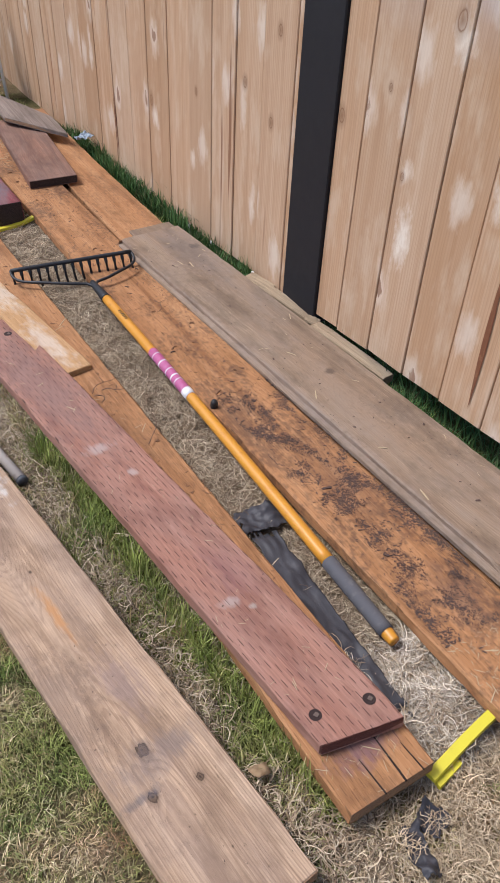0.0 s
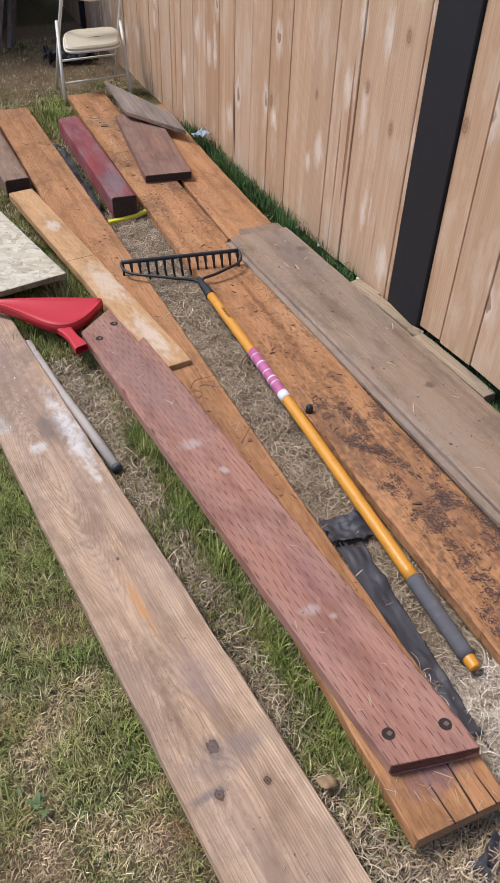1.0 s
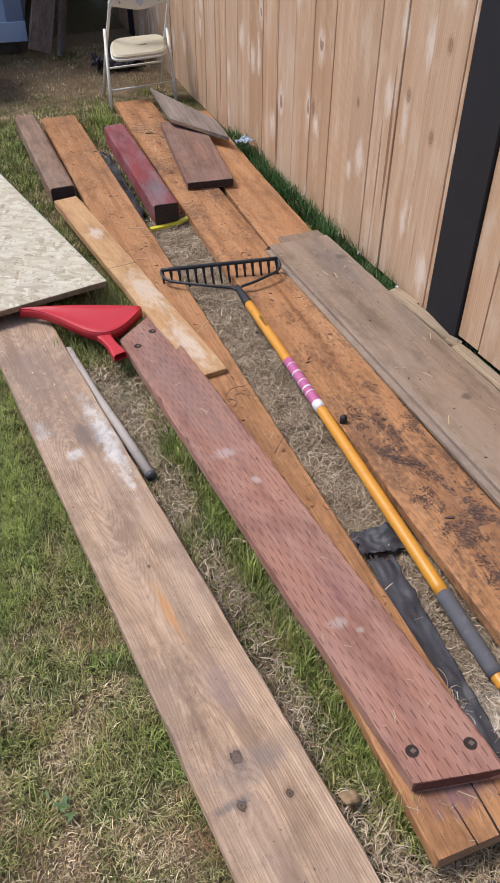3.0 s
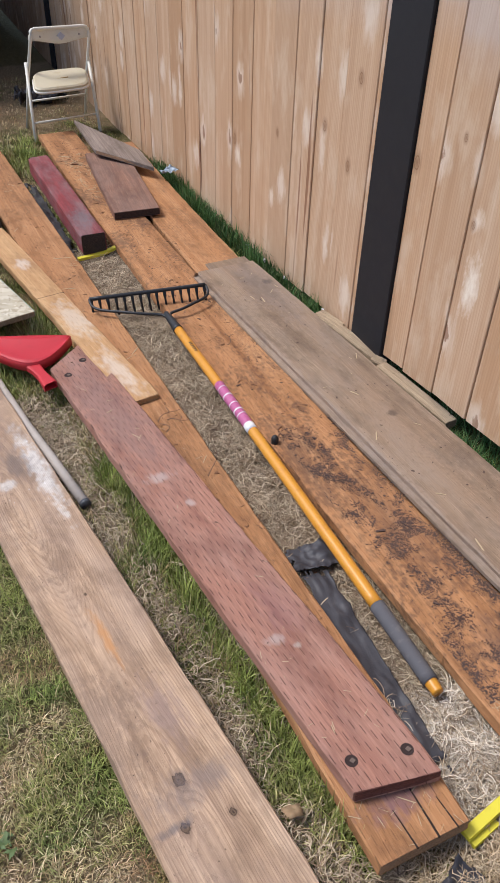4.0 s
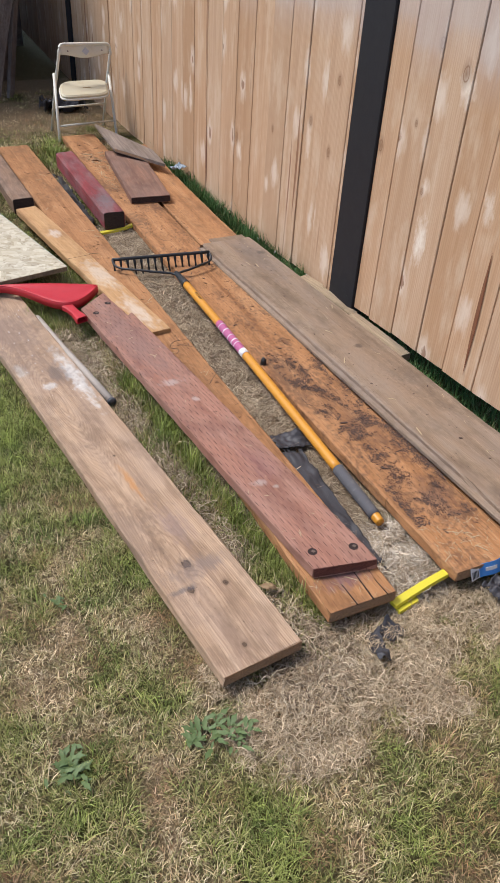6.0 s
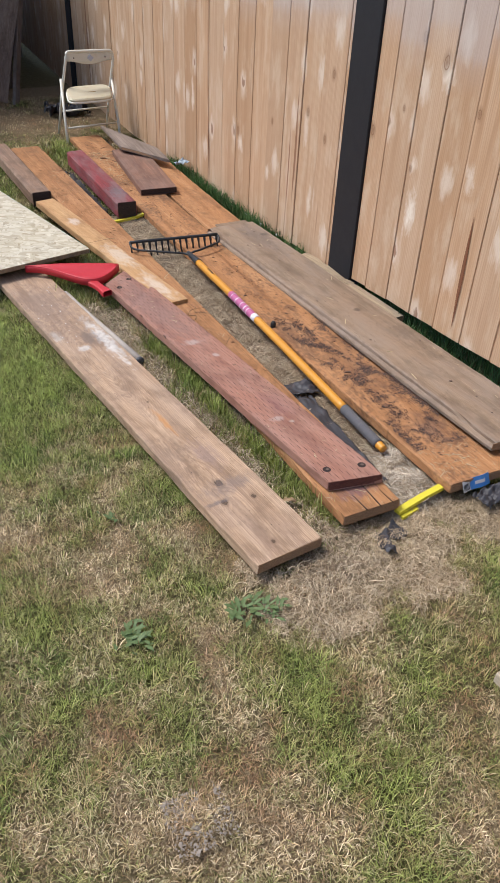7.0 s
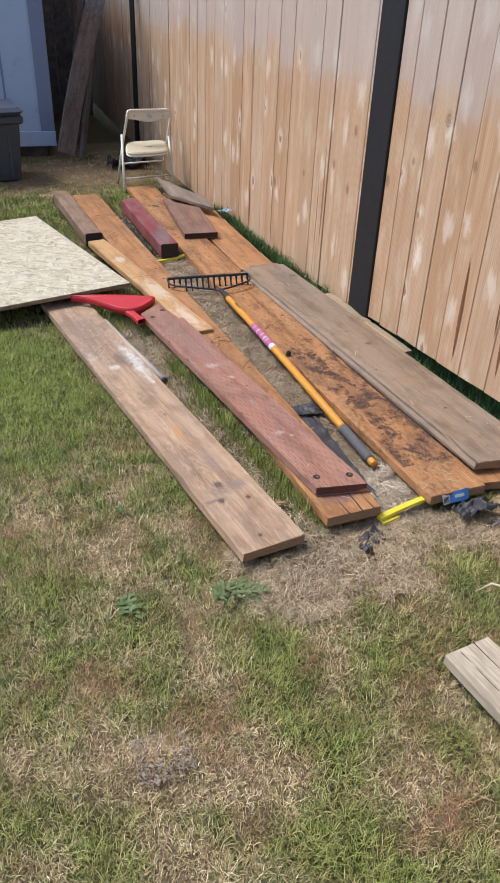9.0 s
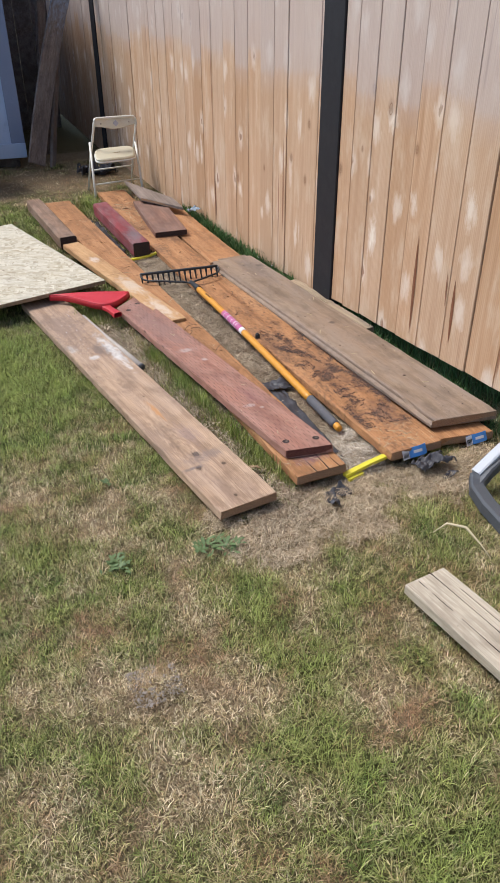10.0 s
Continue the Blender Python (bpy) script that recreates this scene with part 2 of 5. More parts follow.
M_LEAN = wood("leaning_plank", (0.24, 0.19, 0.165), (0.18, 0.14, 0.12), (0.085, 0.064, 0.056), 0.9, 0.4, dirt=0.4, grey=0.5, grey_colour=(0.19, 0.17, 0.165))
M_LEAN_PAINTED = wood("leaning_painted_plank", (0.3, 0.24, 0.21), (0.22, 0.175, 0.15), (0.1, 0.075, 0.065), 0.9, 0.4, dirt=0.3, grey=0.5, grey_colour=(0.19, 0.17, 0.165), stains=[(0.0, 1.9, 1.0, 0.62, (0.25, 0.28, 0.35), 0.95)])
M_BLACK = plain("black_steel", (0.0075, 0.0072, 0.0105), 0.65, 0.0, 0.3, (0.016, 0.015, 0.018), 12)
M_RAKE = plain("rake_steel", (0.02, 0.022, 0.026), 0.45, 0.3, 0.4, (0.06, 0.06, 0.06))
M_YELLOW = plain("varnished_handle", (0.62, 0.28, 0.03), 0.38, 0.0, 0.35, (0.4, 0.15, 0.02), 20)
M_STRAP = plain("yellow_plastic", (0.66, 0.58, 0.04), 0.5, 0.0, 0.3, (0.5, 0.42, 0.05), 20)
M_GRIP = plain("grey_foam", (0.075, 0.075, 0.085), 0.8, 0.0, 0.5, (0.14, 0.13, 0.13), 40)
M_LABEL = plain("magenta_label", (0.4, 0.05, 0.19), 0.4, 0.0, 0.3, (0.6, 0.4, 0.5), 90)
M_WHITE = plain("white_label", (0.72, 0.7, 0.7), 0.5, 0.0, 0.2, (0.5, 0.5, 0.5), 40)
M_CHAIR = plain("cream_enamel", (0.72, 0.7, 0.62), 0.45, 0.0, 0.25, (0.5, 0.43, 0.32), 14)
M_SEAT = plain("cream_vinyl", (0.55, 0.5, 0.37), 0.5, 0.0, 0.35, (0.42, 0.32, 0.16), 9)
M_PAN = plain("red_plastic", (0.5, 0.022, 0.032), 0.5, 0.0, 0.3, (0.36, 0.03, 0.04), 18)
M_CLOTH = plain("black_fabric", (0.03, 0.029, 0.036), 0.55, 0.0, 0.5, (0.07, 0.064, 0.066), 35, 0.4)
M_BLUE = plain("blue_tag", (0.03, 0.2, 0.55), 0.35, 0.0, 0.15, (0.5, 0.6, 0.8), 60)
M_SHED = plain("blue_siding", (0.43, 0.52, 0.68), 0.6, 0.0, 0.25, (0.2, 0.25, 0.36), 5)
M_SHEDTRIM = plain("dark_blue_trim", (0.2, 0.24, 0.35), 0.6, 0.0, 0.25, None, 6)
M_BIN = plain("bin_plastic", (0.045, 0.05, 0.062), 0.42, 0.0, 0.4, (0.09, 0.09, 0.1), 9)
M_PIPE = plain("dull_pipe", (0.46, 0.41, 0.36), 0.7, 0.0, 0.5, (0.27, 0.22, 0.19), 22)
M_SAW = plain("grey_plastic", (0.07, 0.075, 0.085), 0.5, 0.0, 0.3, None, 16)
M_GALV = plain("light_grey_plastic", (0.45, 0.47, 0.5), 0.45, 0.0, 0.3, None, 16)
M_STONE = plain("soil_clod", (0.33, 0.28, 0.23), 0.95, 0.0, 0.6, (0.2, 0.16, 0.12), 40, 0.6)
M_KNOB = plain("black_bolt", (0.02, 0.018, 0.018), 0.6, 0.0, 0.3, None, 60)


def end_grain(name, light, dark):
    n = Nodes(name, 0.9)
    shift, _ = n.spread()
    ring = n.noise(n.stretch((30, 4, 55), shift), 1.0, 2.0, 0.5, 1.0)
    rays = n.math("FRACT", n.math("MULTIPLY", ring, 11.0))
    fine = n.noise(n.stretch((300, 40, 300), shift), 1.0, 4.0)
    return n.done(n.mix(n.math("MULTIPLY", n.math("ADD", rays, fine), 0.6), light, dark), n.math("ADD", fine, rays), 0.6, 0.002)


M_END = end_grain("sawn_end", (0.42, 0.26, 0.15), (0.2, 0.115, 0.07))
M_END_DARK = end_grain("rotten_end", (0.09, 0.06, 0.05), (0.025, 0.018, 0.016))
M_END_RED = end_grain("stained_end", (0.2, 0.08, 0.06), (0.08, 0.03, 0.025))
M_END_PALE = end_grain("fresh_end", (0.5, 0.34, 0.17), (0.3, 0.18, 0.08))
M_CRACK = plain("dark_crack", (0.03, 0.018, 0.012), 0.95)


PALE_PATCHES = [(1.66, 0.46, 0.045, 0.1, 0.95), (1.69, 0.66, 0.03, 0.05, 0.7), (1.57, 1.04, 0.05, 0.08, 0.8), (2.99, 0.22, 0.04, 0.06, 0.6), (2.51, 0.22, 0.03, 0.09, 0.6), (2.6, 0.56, 0.03, 0.12, 0.5),
                (4.11, 0.37, 0.035, 0.12, 0.7), (3.36, 0.27, 0.04, 0.07, 0.7), (1.33, 0.72, 0.035, 0.08, 0.75), (2.66, 0.86, 0.035, 0.1, 0.55), (0.93, 0.8, 0.05, 0.1, 0.7)]
FENCE_KNOTS = [(1.585, 1.075, 0.017), (1.804, 0.858, 0.007), (2.008, 0.716, 0.014), (1.738, 1.136, 0.012), (3.4, 0.33, 0.015), (2.4, 0.563, 0.012), (2.591, 0.642, 0.012), (2.372, 0.864, 0.012), (1.7, 0.645, 0.008), (1.35, 0.95, 0.011), (2.96, 0.5, 0.009)]


def fence_wood():
    n = Nodes("cedar_board", 0.7)
    shift, chance = n.spread()
    x, y, z = n.split()
    vec = n.join(y, z, x)
    rings = n.noise(n.stretch((24, 0.8, 24), shift, vec), 1.0, 3.0, 0.5, 0.7)
    fibre = n.noise(n.stretch((380, 6, 380), shift, vec), 1.0, 3.0)
    blotch = n.noise(n.stretch((9, 2.5, 9), shift, vec), 1.0, 4.0)
    base = n.ramp(rings, [(0.3, (0.6, 0.415, 0.275)), (0.52, (0.535, 0.337, 0.2)), (0.75, (0.415, 0.237, 0.125))])
    base = n.mix(n.ramp(n.math("FRACT", n.math("MULTIPLY", chance, 7.3)), [(0.0, 0.0), (1.0, 0.55)]), base, (0.57, 0.425, 0.305))
    base = n.mix(n.ramp(chance, [(0.6, 0.0), (1.0, 0.6)]), base, (0.4, 0.235, 0.125))
    line = n.growth(vec, shift, 0.011)
    colour = n.mix(n.math("MULTIPLY", line, 0.24), base, (0.36, 0.19, 0.1))
    colour = n.mix(n.ramp(fibre, [(0.42, 0.0), (0.7, 0.3)]), colour, (0.36, 0.2, 0.11))
    # glossy pale flecks and streaks put into the colour, knots with pale halos
    cells = n.tree.nodes.new("ShaderNodeTexVoronoi")
    n.put(cells.inputs["Vector"], n.stretch((6.0, 3.3, 0.01), shift, vec))
    cells.voronoi_dimensions = "2D"
    cells.inputs["Scale"].default_value, cells.inputs["Randomness"].default_value = 1.0, 1.0
    d = n.math("ADD", cells.outputs["Distance"], n.math("MULTIPLY", n.math("SUBTRACT", n.noise(n.stretch((40, 14, 40), shift, vec), 1.0, 4.0), 0.5), 0.45))
    picked = n.math("GREATER_THAN", n.split(cells.outputs["Color"])[0], 0.6)
    halo = n.math("MULTIPLY", picked, n.ramp(d, [(0.08, 1.0), (0.3, 0.0)]))
    colour = n.mix(n.math("MULTIPLY", halo, 0.7), colour, (0.74, 0.63, 0.52))
    knot = n.math("MULTIPLY", n.math("GREATER_THAN", n.split(cells.outputs["Color"])[0], 0.9), n.ramp(d, [(0.05, 1.0), (0.09, 0.0)]))
    colour = n.mix(n.math("MULTIPLY", knot, 0.75), colour, (0.22, 0.09, 0.04))
    pale = n.noise(n.stretch((11, 3.2, 11), n.math("ADD", shift, 9.0), vec), 1.0, 5.0, 0.6)
    colour = n.mix(n.ramp(pale, [(0.52, 0.0), (0.66, 0.4)]), colour, (0.66, 0.53, 0.4))
    # gloss painted as pale patches, and the knots that stand in some of them
    ragged = n.noise(n.stretch((30, 12, 30), shift, vec), 1.0, 5.0, 0.65)
    for py, pz, ry, rz, amount in PALE_PATCHES:
        d = n.math("ADD", n.near((0, py, pz), (0, 1 / ry, 1 / rz)), n.math("MULTIPLY", n.math("SUBTRACT", ragged, 0.5), 2.2))
        colour = n.mix(n.math("MULTIPLY", n.ramp(d, [(0.15, 1.0), (0.95, 0.0)]), amount), colour, (0.8, 0.71, 0.6))
    for ky, kz, r in FENCE_KNOTS:
        d = n.math("ADD", n.near((0, ky, kz), (0, 1 / r, 0.6 / r)), n.math("MULTIPLY", n.math("SUBTRACT", ragged, 0.5), 0.6))
        d = n.math("DIVIDE", d, 2.0)
        colour = n.mix(n.ramp(d, [(0.0, 0.75), (0.35, 0.45), (0.43, 0.85), (0.52, 0.35), (1.0, 0.0)]), colour, (0.2, 0.095, 0.045))
    streak = n.noise(n.stretch((22, 0.7, 22), n.math("ADD", shift, 3.0), vec), 1.0, 2.0)
    colour = n.mix(n.math("MULTIPLY", n.ramp(streak, [(0.67, 0.0), (0.71, 1.0)]), 0.75), colour, (0.19, 0.07, 0.03))
    # the upper half has weathered to silver, with an edge of its own on every board
    level = n.math("ADD", z, n.math("ADD", n.math("MULTIPLY", y, 0.042), n.math("MULTIPLY", n.math("SUBTRACT", chance, 0.5), 0.16)))
    level = n.math("ADD", level, n.math("MULTIPLY", n.math("SUBTRACT", n.noise(n.stretch((60, 5, 60), shift, vec), 1.0, 3.0), 0.5), 0.05))
    old = n.ramp(n.math("SUBTRACT", level, 1.1), [(0.0, 0.0), (0.1, 0.35), (0.14, 0.85), (0.3, 1.0)])
    colour = n.mix(n.math("MULTIPLY", old, 0.6), colour, n.mix(fibre, (0.58, 0.52, 0.5), (0.4, 0.35, 0.34)))
    return n.done(colour, n.math("SUBTRACT", n.math("MULTIPLY", fibre, 0.5), n.math("MULTIPLY", line, 0.3)), 0.4, 0.0012)


def osb():
    n = Nodes("strand_board", 0.7)
    col = None
    for k, (sx, sy, turn) in enumerate(((60, 17, 0.4), (19, 64, 1.0), (46, 20, 2.2))):
        cells = n.tree.nodes.new("ShaderNodeTexVoronoi")
        rot = n.tree.nodes.new("ShaderNodeVectorRotate")
        n.put(rot.inputs["Vector"], n.coords)
        rot.inputs["Angle"].default_value = turn
        n.put(cells.inputs["Vector"], n.stretch((sx, sy, 1), float(k), rot.outputs[0]))
        cells.inputs["Scale"].default_value = 1.0
        flake = n.ramp(n.split(cells.outputs["Color"])[0], [(0.0, (0.31, 0.25, 0.16)), (0.25, (0.43, 0.37, 0.265)), (0.65, (0.5, 0.44, 0.325)), (1.0, (0.6, 0.55, 0.43))])
        col = flake if col is None else n.mix(n.ramp(n.split(cells.outputs["Color"])[1], [(0.45, 0.0), (0.55, 0.85)]), col, flake)
    wide = n.noise(n.stretch((5, 5, 5)), 1.0, 4.0)
    col = n.mix(n.ramp(wide, [(0.4, 0.0), (0.7, 0.35)]), col, (0.56, 0.53, 0.45))
    dots = n.noise(n.stretch((40, 40, 40)), 1.0, 2.0)
    col = n.mix(n.ramp(dots, [(0.62, 0.0), (0.72, 0.7)]), col, (0.2, 0.15, 0.1))
    return n.done(col, n.noise(n.stretch((120, 60, 60)), 1.0, 4.0), 0.4, 0.0015)


def lawn_soil():
    n = Nodes("lawn_thatch", 0.95, 0.0, 0.1)
    tag = n.tree.nodes.new("ShaderNodeAttribute")
    tag.attribute_name = "green"
    fine, mid = n.noise(n.stretch((160, 160, 160)), 1.0, 6.0, 0.7), n.noise(n.stretch((28, 28, 28)), 1.0, 5.0, 0.6)
    dry = n.ramp(fine, [(0.3, (0.07, 0.046, 0.026)), (0.5, (0.21, 0.15, 0.088)), (0.72, (0.45, 0.35, 0.23))])
    green = n.ramp(fine, [(0.3, (0.03, 0.03, 0.011)), (0.55, (0.08, 0.078, 0.026)), (0.75, (0.17, 0.15, 0.06))])
    mixed = n.math("ADD", tag.outputs["Fac"], n.math("MULTIPLY", n.math("SUBTRACT", mid, 0.5), 1.2), True)
    return n.done(n.mix(mixed, dry, green), n.math("ADD", fine, mid), 0.9, 0.012)


def blade_material(name, greens, drys, russet=0.0):
    n = Nodes(name, 0.65, 0.0, 0.25)
    tag = n.tree.nodes.new("ShaderNodeAttribute")
    tag.attribute_name = "green"
    geo = n.tree.nodes.new("ShaderNodeNewGeometry")
    chance = geo.outputs["Random Per Island"]
    g = n.ramp(chance, [(0.0, greens[0]), (0.5, greens[1]), (1.0, greens[2])])
    d = n.ramp(chance, [(0.0, drys[0]), (0.5, drys[1]), (1.0, drys[2])])
    if russet:
        d = n.mix(n.math("MULTIPLY", n.ramp(n.noise(n.stretch((4.5, 4.5, 0)), 1.0, 3.0), [(0.46, 0.0), (0.62, 1.0)]), russet), d, n.mix(chance, (0.2, 0.095, 0.045), (0.44, 0.25, 0.13)))
        g = n.mix(n.ramp(n.noise(n.stretch((6.5, 6.5, 0), 7.0), 1.0, 3.0), [(0.48, 0.0), (0.68, 0.75)]), g, n.mix(chance, (0.035, 0.085, 0.015), (0.17, 0.26, 0.055)))
    colour = n.mix(n.math("MULTIPLY", tag.outputs["Fac"], 1.0, True), d, g)
    colour = n.mix(n.math("MULTIPLY", n.math("SUBTRACT", tag.outputs["Fac"], 1.12), 1.5, True), colour, n.mix(chance, greens[1], greens[3]))
    # colour scale: random per tuft on blades, by depth in the mat on strands
    brightness = n.tree.nodes.new("ShaderNodeAttribute")
    brightness.attribute_name = "tuft"
    return n.done(n.mix(1.0, colour, n.join(brightness.outputs["Fac"], brightness.outputs["Fac"], brightness.outputs["Fac"]), "MULTIPLY"))


M_FENCE, M_OSB, M_SOIL = fence_wood(), osb(), lawn_soil()
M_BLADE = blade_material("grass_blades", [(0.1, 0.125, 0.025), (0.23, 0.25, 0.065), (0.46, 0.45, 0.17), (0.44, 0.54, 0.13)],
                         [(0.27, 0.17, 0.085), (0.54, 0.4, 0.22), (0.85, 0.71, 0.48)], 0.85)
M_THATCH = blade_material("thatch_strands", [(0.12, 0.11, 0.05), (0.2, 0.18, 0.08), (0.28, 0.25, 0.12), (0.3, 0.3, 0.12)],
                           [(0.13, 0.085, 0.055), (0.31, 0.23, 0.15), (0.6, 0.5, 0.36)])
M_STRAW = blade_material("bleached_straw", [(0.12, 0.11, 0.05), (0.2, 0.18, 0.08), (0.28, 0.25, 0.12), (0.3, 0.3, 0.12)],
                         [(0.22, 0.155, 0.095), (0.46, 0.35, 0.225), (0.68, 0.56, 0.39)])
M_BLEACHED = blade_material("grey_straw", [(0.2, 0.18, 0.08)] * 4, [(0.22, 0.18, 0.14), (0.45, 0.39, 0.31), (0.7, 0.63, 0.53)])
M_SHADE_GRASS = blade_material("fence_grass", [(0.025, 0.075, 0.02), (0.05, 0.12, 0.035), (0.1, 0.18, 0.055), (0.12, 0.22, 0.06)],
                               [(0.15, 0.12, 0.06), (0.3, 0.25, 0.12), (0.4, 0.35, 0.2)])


# ---- mesh helpers ----
def mesh(name, verts, faces, mat, smooth=False):
    me = bpy.data.meshes.new(name)
    me.from_pydata([tuple(v) for v in verts], [], faces)
    me.materials.append(mat)
    if smooth:
        me.polygons.foreach_set("use_smooth", [True] * len(me.polygons))
    me.update()
    return me


def part(name, me, parent, label="", m=None):
    ob = new(name, me)
    ob.parent = parent
    if m is not None:
        ob.matrix_basis = m
    return tagged(ob, label) if label else ob


def thing(name, m, label, category, group="", kind=""):
    ob = new(name)
    ob.matrix_world = m
    ob.empty_display_size = 0.05
    return tagged(ob, label, category, group, kind)


def boxes(items):
    """Verts and faces of chamfered boxes (x0, y0, z0, x1, y1, z1, chamfer)."""
    verts, faces = [], []
    for x0, y0, z0, x1, y1, z1, b in items:
        k = len(verts)
        ring = [(x0 + b, y0), (x1 - b, y0), (x1, y0 + b), (x1, y1 - b), (x1 - b, y1), (x0 + b, y1), (x0, y1 - b), (x0, y0 + b)]
        mx, my = (x0 + x1) / 2, (y0 + y1) / 2
        fx, fy = 1 - 2 * b / max(1e-6, x1 - x0), 1 - 2 * b / max(1e-6, y1 - y0)
        small = [(mx + (x - mx) * fx, my + (y - my) * fy) for x, y in ring]
        for r, z in ((small, z0), (ring, z0 + b), (ring, z1 - b), (small, z1)):
            verts += [(x, y, z) for x, y in r]
        faces.append([k + i for i in reversed(range(8))])
        for j in range(3):
            faces += [[k + 8 * j + i, k + 8 * j + (i + 1) % 8, k + 8 * j + 8 + (i + 1) % 8, k + 8 * j + 8 + i] for i in range(8)]
        faces.append([k + 24 + i for i in range(8)])
    return verts, faces


def tube(points, radii, sides=10):
    """Verts and faces of a round bar through points."""
    verts, faces = [], []
    pts = [Vector(p) for p in points]
    radii = radii if isinstance(radii, (list, tuple)) else [radii] * len(pts)
    for i, p in enumerate(pts):
        way = (pts[min(i + 1, len(pts) - 1)] - pts[max(i - 1, 0)]).normalized()
        side = way.cross((0, 0, 1) if abs(way.z) < 0.9 else (1, 0, 0)).normalized()
        up = side.cross(way)
        for s in range(sides):
            a = 2 * math.pi * s / sides
            verts.append(p + radii[i] * (math.cos(a) * side + math.sin(a) * up))
    n = len(pts)
    for i in range(n - 1):
        faces += [[i * sides + s, i * sides + (s + 1) % sides, (i + 1) * sides + (s + 1) % sides, (i + 1) * sides + s] for s in range(sides)]
    faces += [list(range(sides))[::-1], [(n - 1) * sides + s for s in range(sides)]]
    return verts, faces


def boxes_along(points, half, tall):
    """A chamfered bar of rectangular section through points."""
    pts, verts, faces = [Vector(p) for p in points], [], []
    section = [(-1, -0.7), (-0.7, -1), (0.7, -1), (1, -0.7), (1, 0.7), (0.7, 1), (-0.7, 1), (-1, 0.7)]
    for i, p in enumerate(pts):
        way = (pts[min(i + 1, len(pts) - 1)] - pts[max(i - 1, 0)]).normalized()
        side = way.cross((0, 0, 1)).normalized()
        up = side.cross(way)
        verts += [p + side * a * half + up * b * tall for a, b in section]
    for i in range(len(pts) - 1):
        faces += [[8 * i + k, 8 * i + (k + 1) % 8, 8 * i + 8 + (k + 1) % 8, 8 * i + 8 + k] for k in range(8)]
    faces += [list(range(8))[::-1], [8 * (len(pts) - 1) + k for k in range(8)]]
    return verts, faces


def joined(*pieces):
    verts, faces = [], []
    for v, f in pieces:
        k = len(verts)
        verts += list(v)
        faces += [[i + k for i in face] for face in f]
    return verts, faces


def plank(length, width, thick, bow=0.0, crown=0.0, skew0=0.0, skew1=0.0, chamfer=0.004, seed=0, lip=0.0):
    """A worn plank from the origin along +Y, its underside on z = 0. lip: a stepped edge on the -X side."""
    rnd = random.Random(seed)
    n = max(6, int(length / 0.06))
    b, w, h = chamfer, width / 2, thick
    ring = [(-w + b, 0), (w - b, 0), (w, b), (w, h - b), (w - b, h), (-w + b, h), (-w, h - b), (-w, b)]
    if lip:
        ring = [(-w + b, 0), (w - b, 0), (w, b), (w, h - b), (w - b, h), (-w + lip + b, h), (-w + lip, h - b), (-w + lip, h * 0.55), (-w + b, h * 0.5), (-w, h * 0.42), (-w, b)]
    verts, faces, k = [], [], len(ring)
    for i in range(n + 1):
        s = i / n
        edge = 0.0015 if i in (0, n) else 0.0
        wob = [rnd.gauss(0, 0.0007) for _ in ring]
        for (x, z), o in zip(ring, wob):
            chip = rnd.random() < 0.04 and z > h * 0.6
            xx = x * (1 - edge / w) + o - (0.004 * math.copysign(1, x) if chip else 0)
            zz = h / 2 + (z - h / 2) * (1 - 2 * edge / h) + o * 0.6 - (0.003 if chip else 0)
            y = s * length + (skew0 * (1 - s) + skew1 * s) * x / width
            verts.append((xx + bow * 4 * s * (1 - s), y + (rnd.gauss(0, 0.0012) if i in (0, n) else 0), zz + crown * 4 * s * (1 - s)))
    for i in range(n):
        faces += [[i * k + j, i * k + (j + 1) % k, (i + 1) * k + (j + 1) % k, (i + 1) * k + j] for j in range(k)]
    faces += [list(range(k))[::-1], [n * k + j for j in range(k)]]
    faces = [f[::-1] for f in faces]
    return verts, faces


def lying(near, far, roll=0.0):
    """The pose of a thing whose +Y runs from near to far, both over the lawn."""
    a, b = Vector(near), Vector(far)
    y = (b - a).normalized()
    x = y.cross((0, 0, 1)).normalized()
    z = x.cross(y)
    m = Matrix((x, y, z)).transposed().to_4x4()
    return LAWN @ Matrix.Translation(a) @ m @ pose(0, 0, 0, 0, roll, 0)


def lumber(name, near, far, width, thick, mat, label, roll=0.0, group="loose boards on the lawn", length=None, end=None, category="board", **shape):
    """A board: a thing of one part-bearing mesh."""
    size = length or (Vector(far) - Vector(near)).length
    ob = new(name, mesh(name, *plank(size, width, thick, **shape), mat))
    ob.matrix_world = lying(near, far, roll)
    for y, skew in ((-0.0012, shape.get("skew0", 0.0)), (size - 0.0008, shape.get("skew1", 0.0))):
        v, f = boxes([(-width / 2 + 0.004, y, 0.004, width / 2 - 0.004, y + 0.002, thick - 0.004, 0.0006)])
        part("end_grain", mesh("end_grain", [(x, yy + skew * x / width, z) for x, yy, z in v], f, end or M_END), ob)
    return tagged(ob, label, category, group)


# ---- the lawn ----
def soft(x, y, cx, cy, rx, ry):
    return math.exp(-(((x - cx) / rx) ** 2 + ((y - cy) / ry) ** 2))


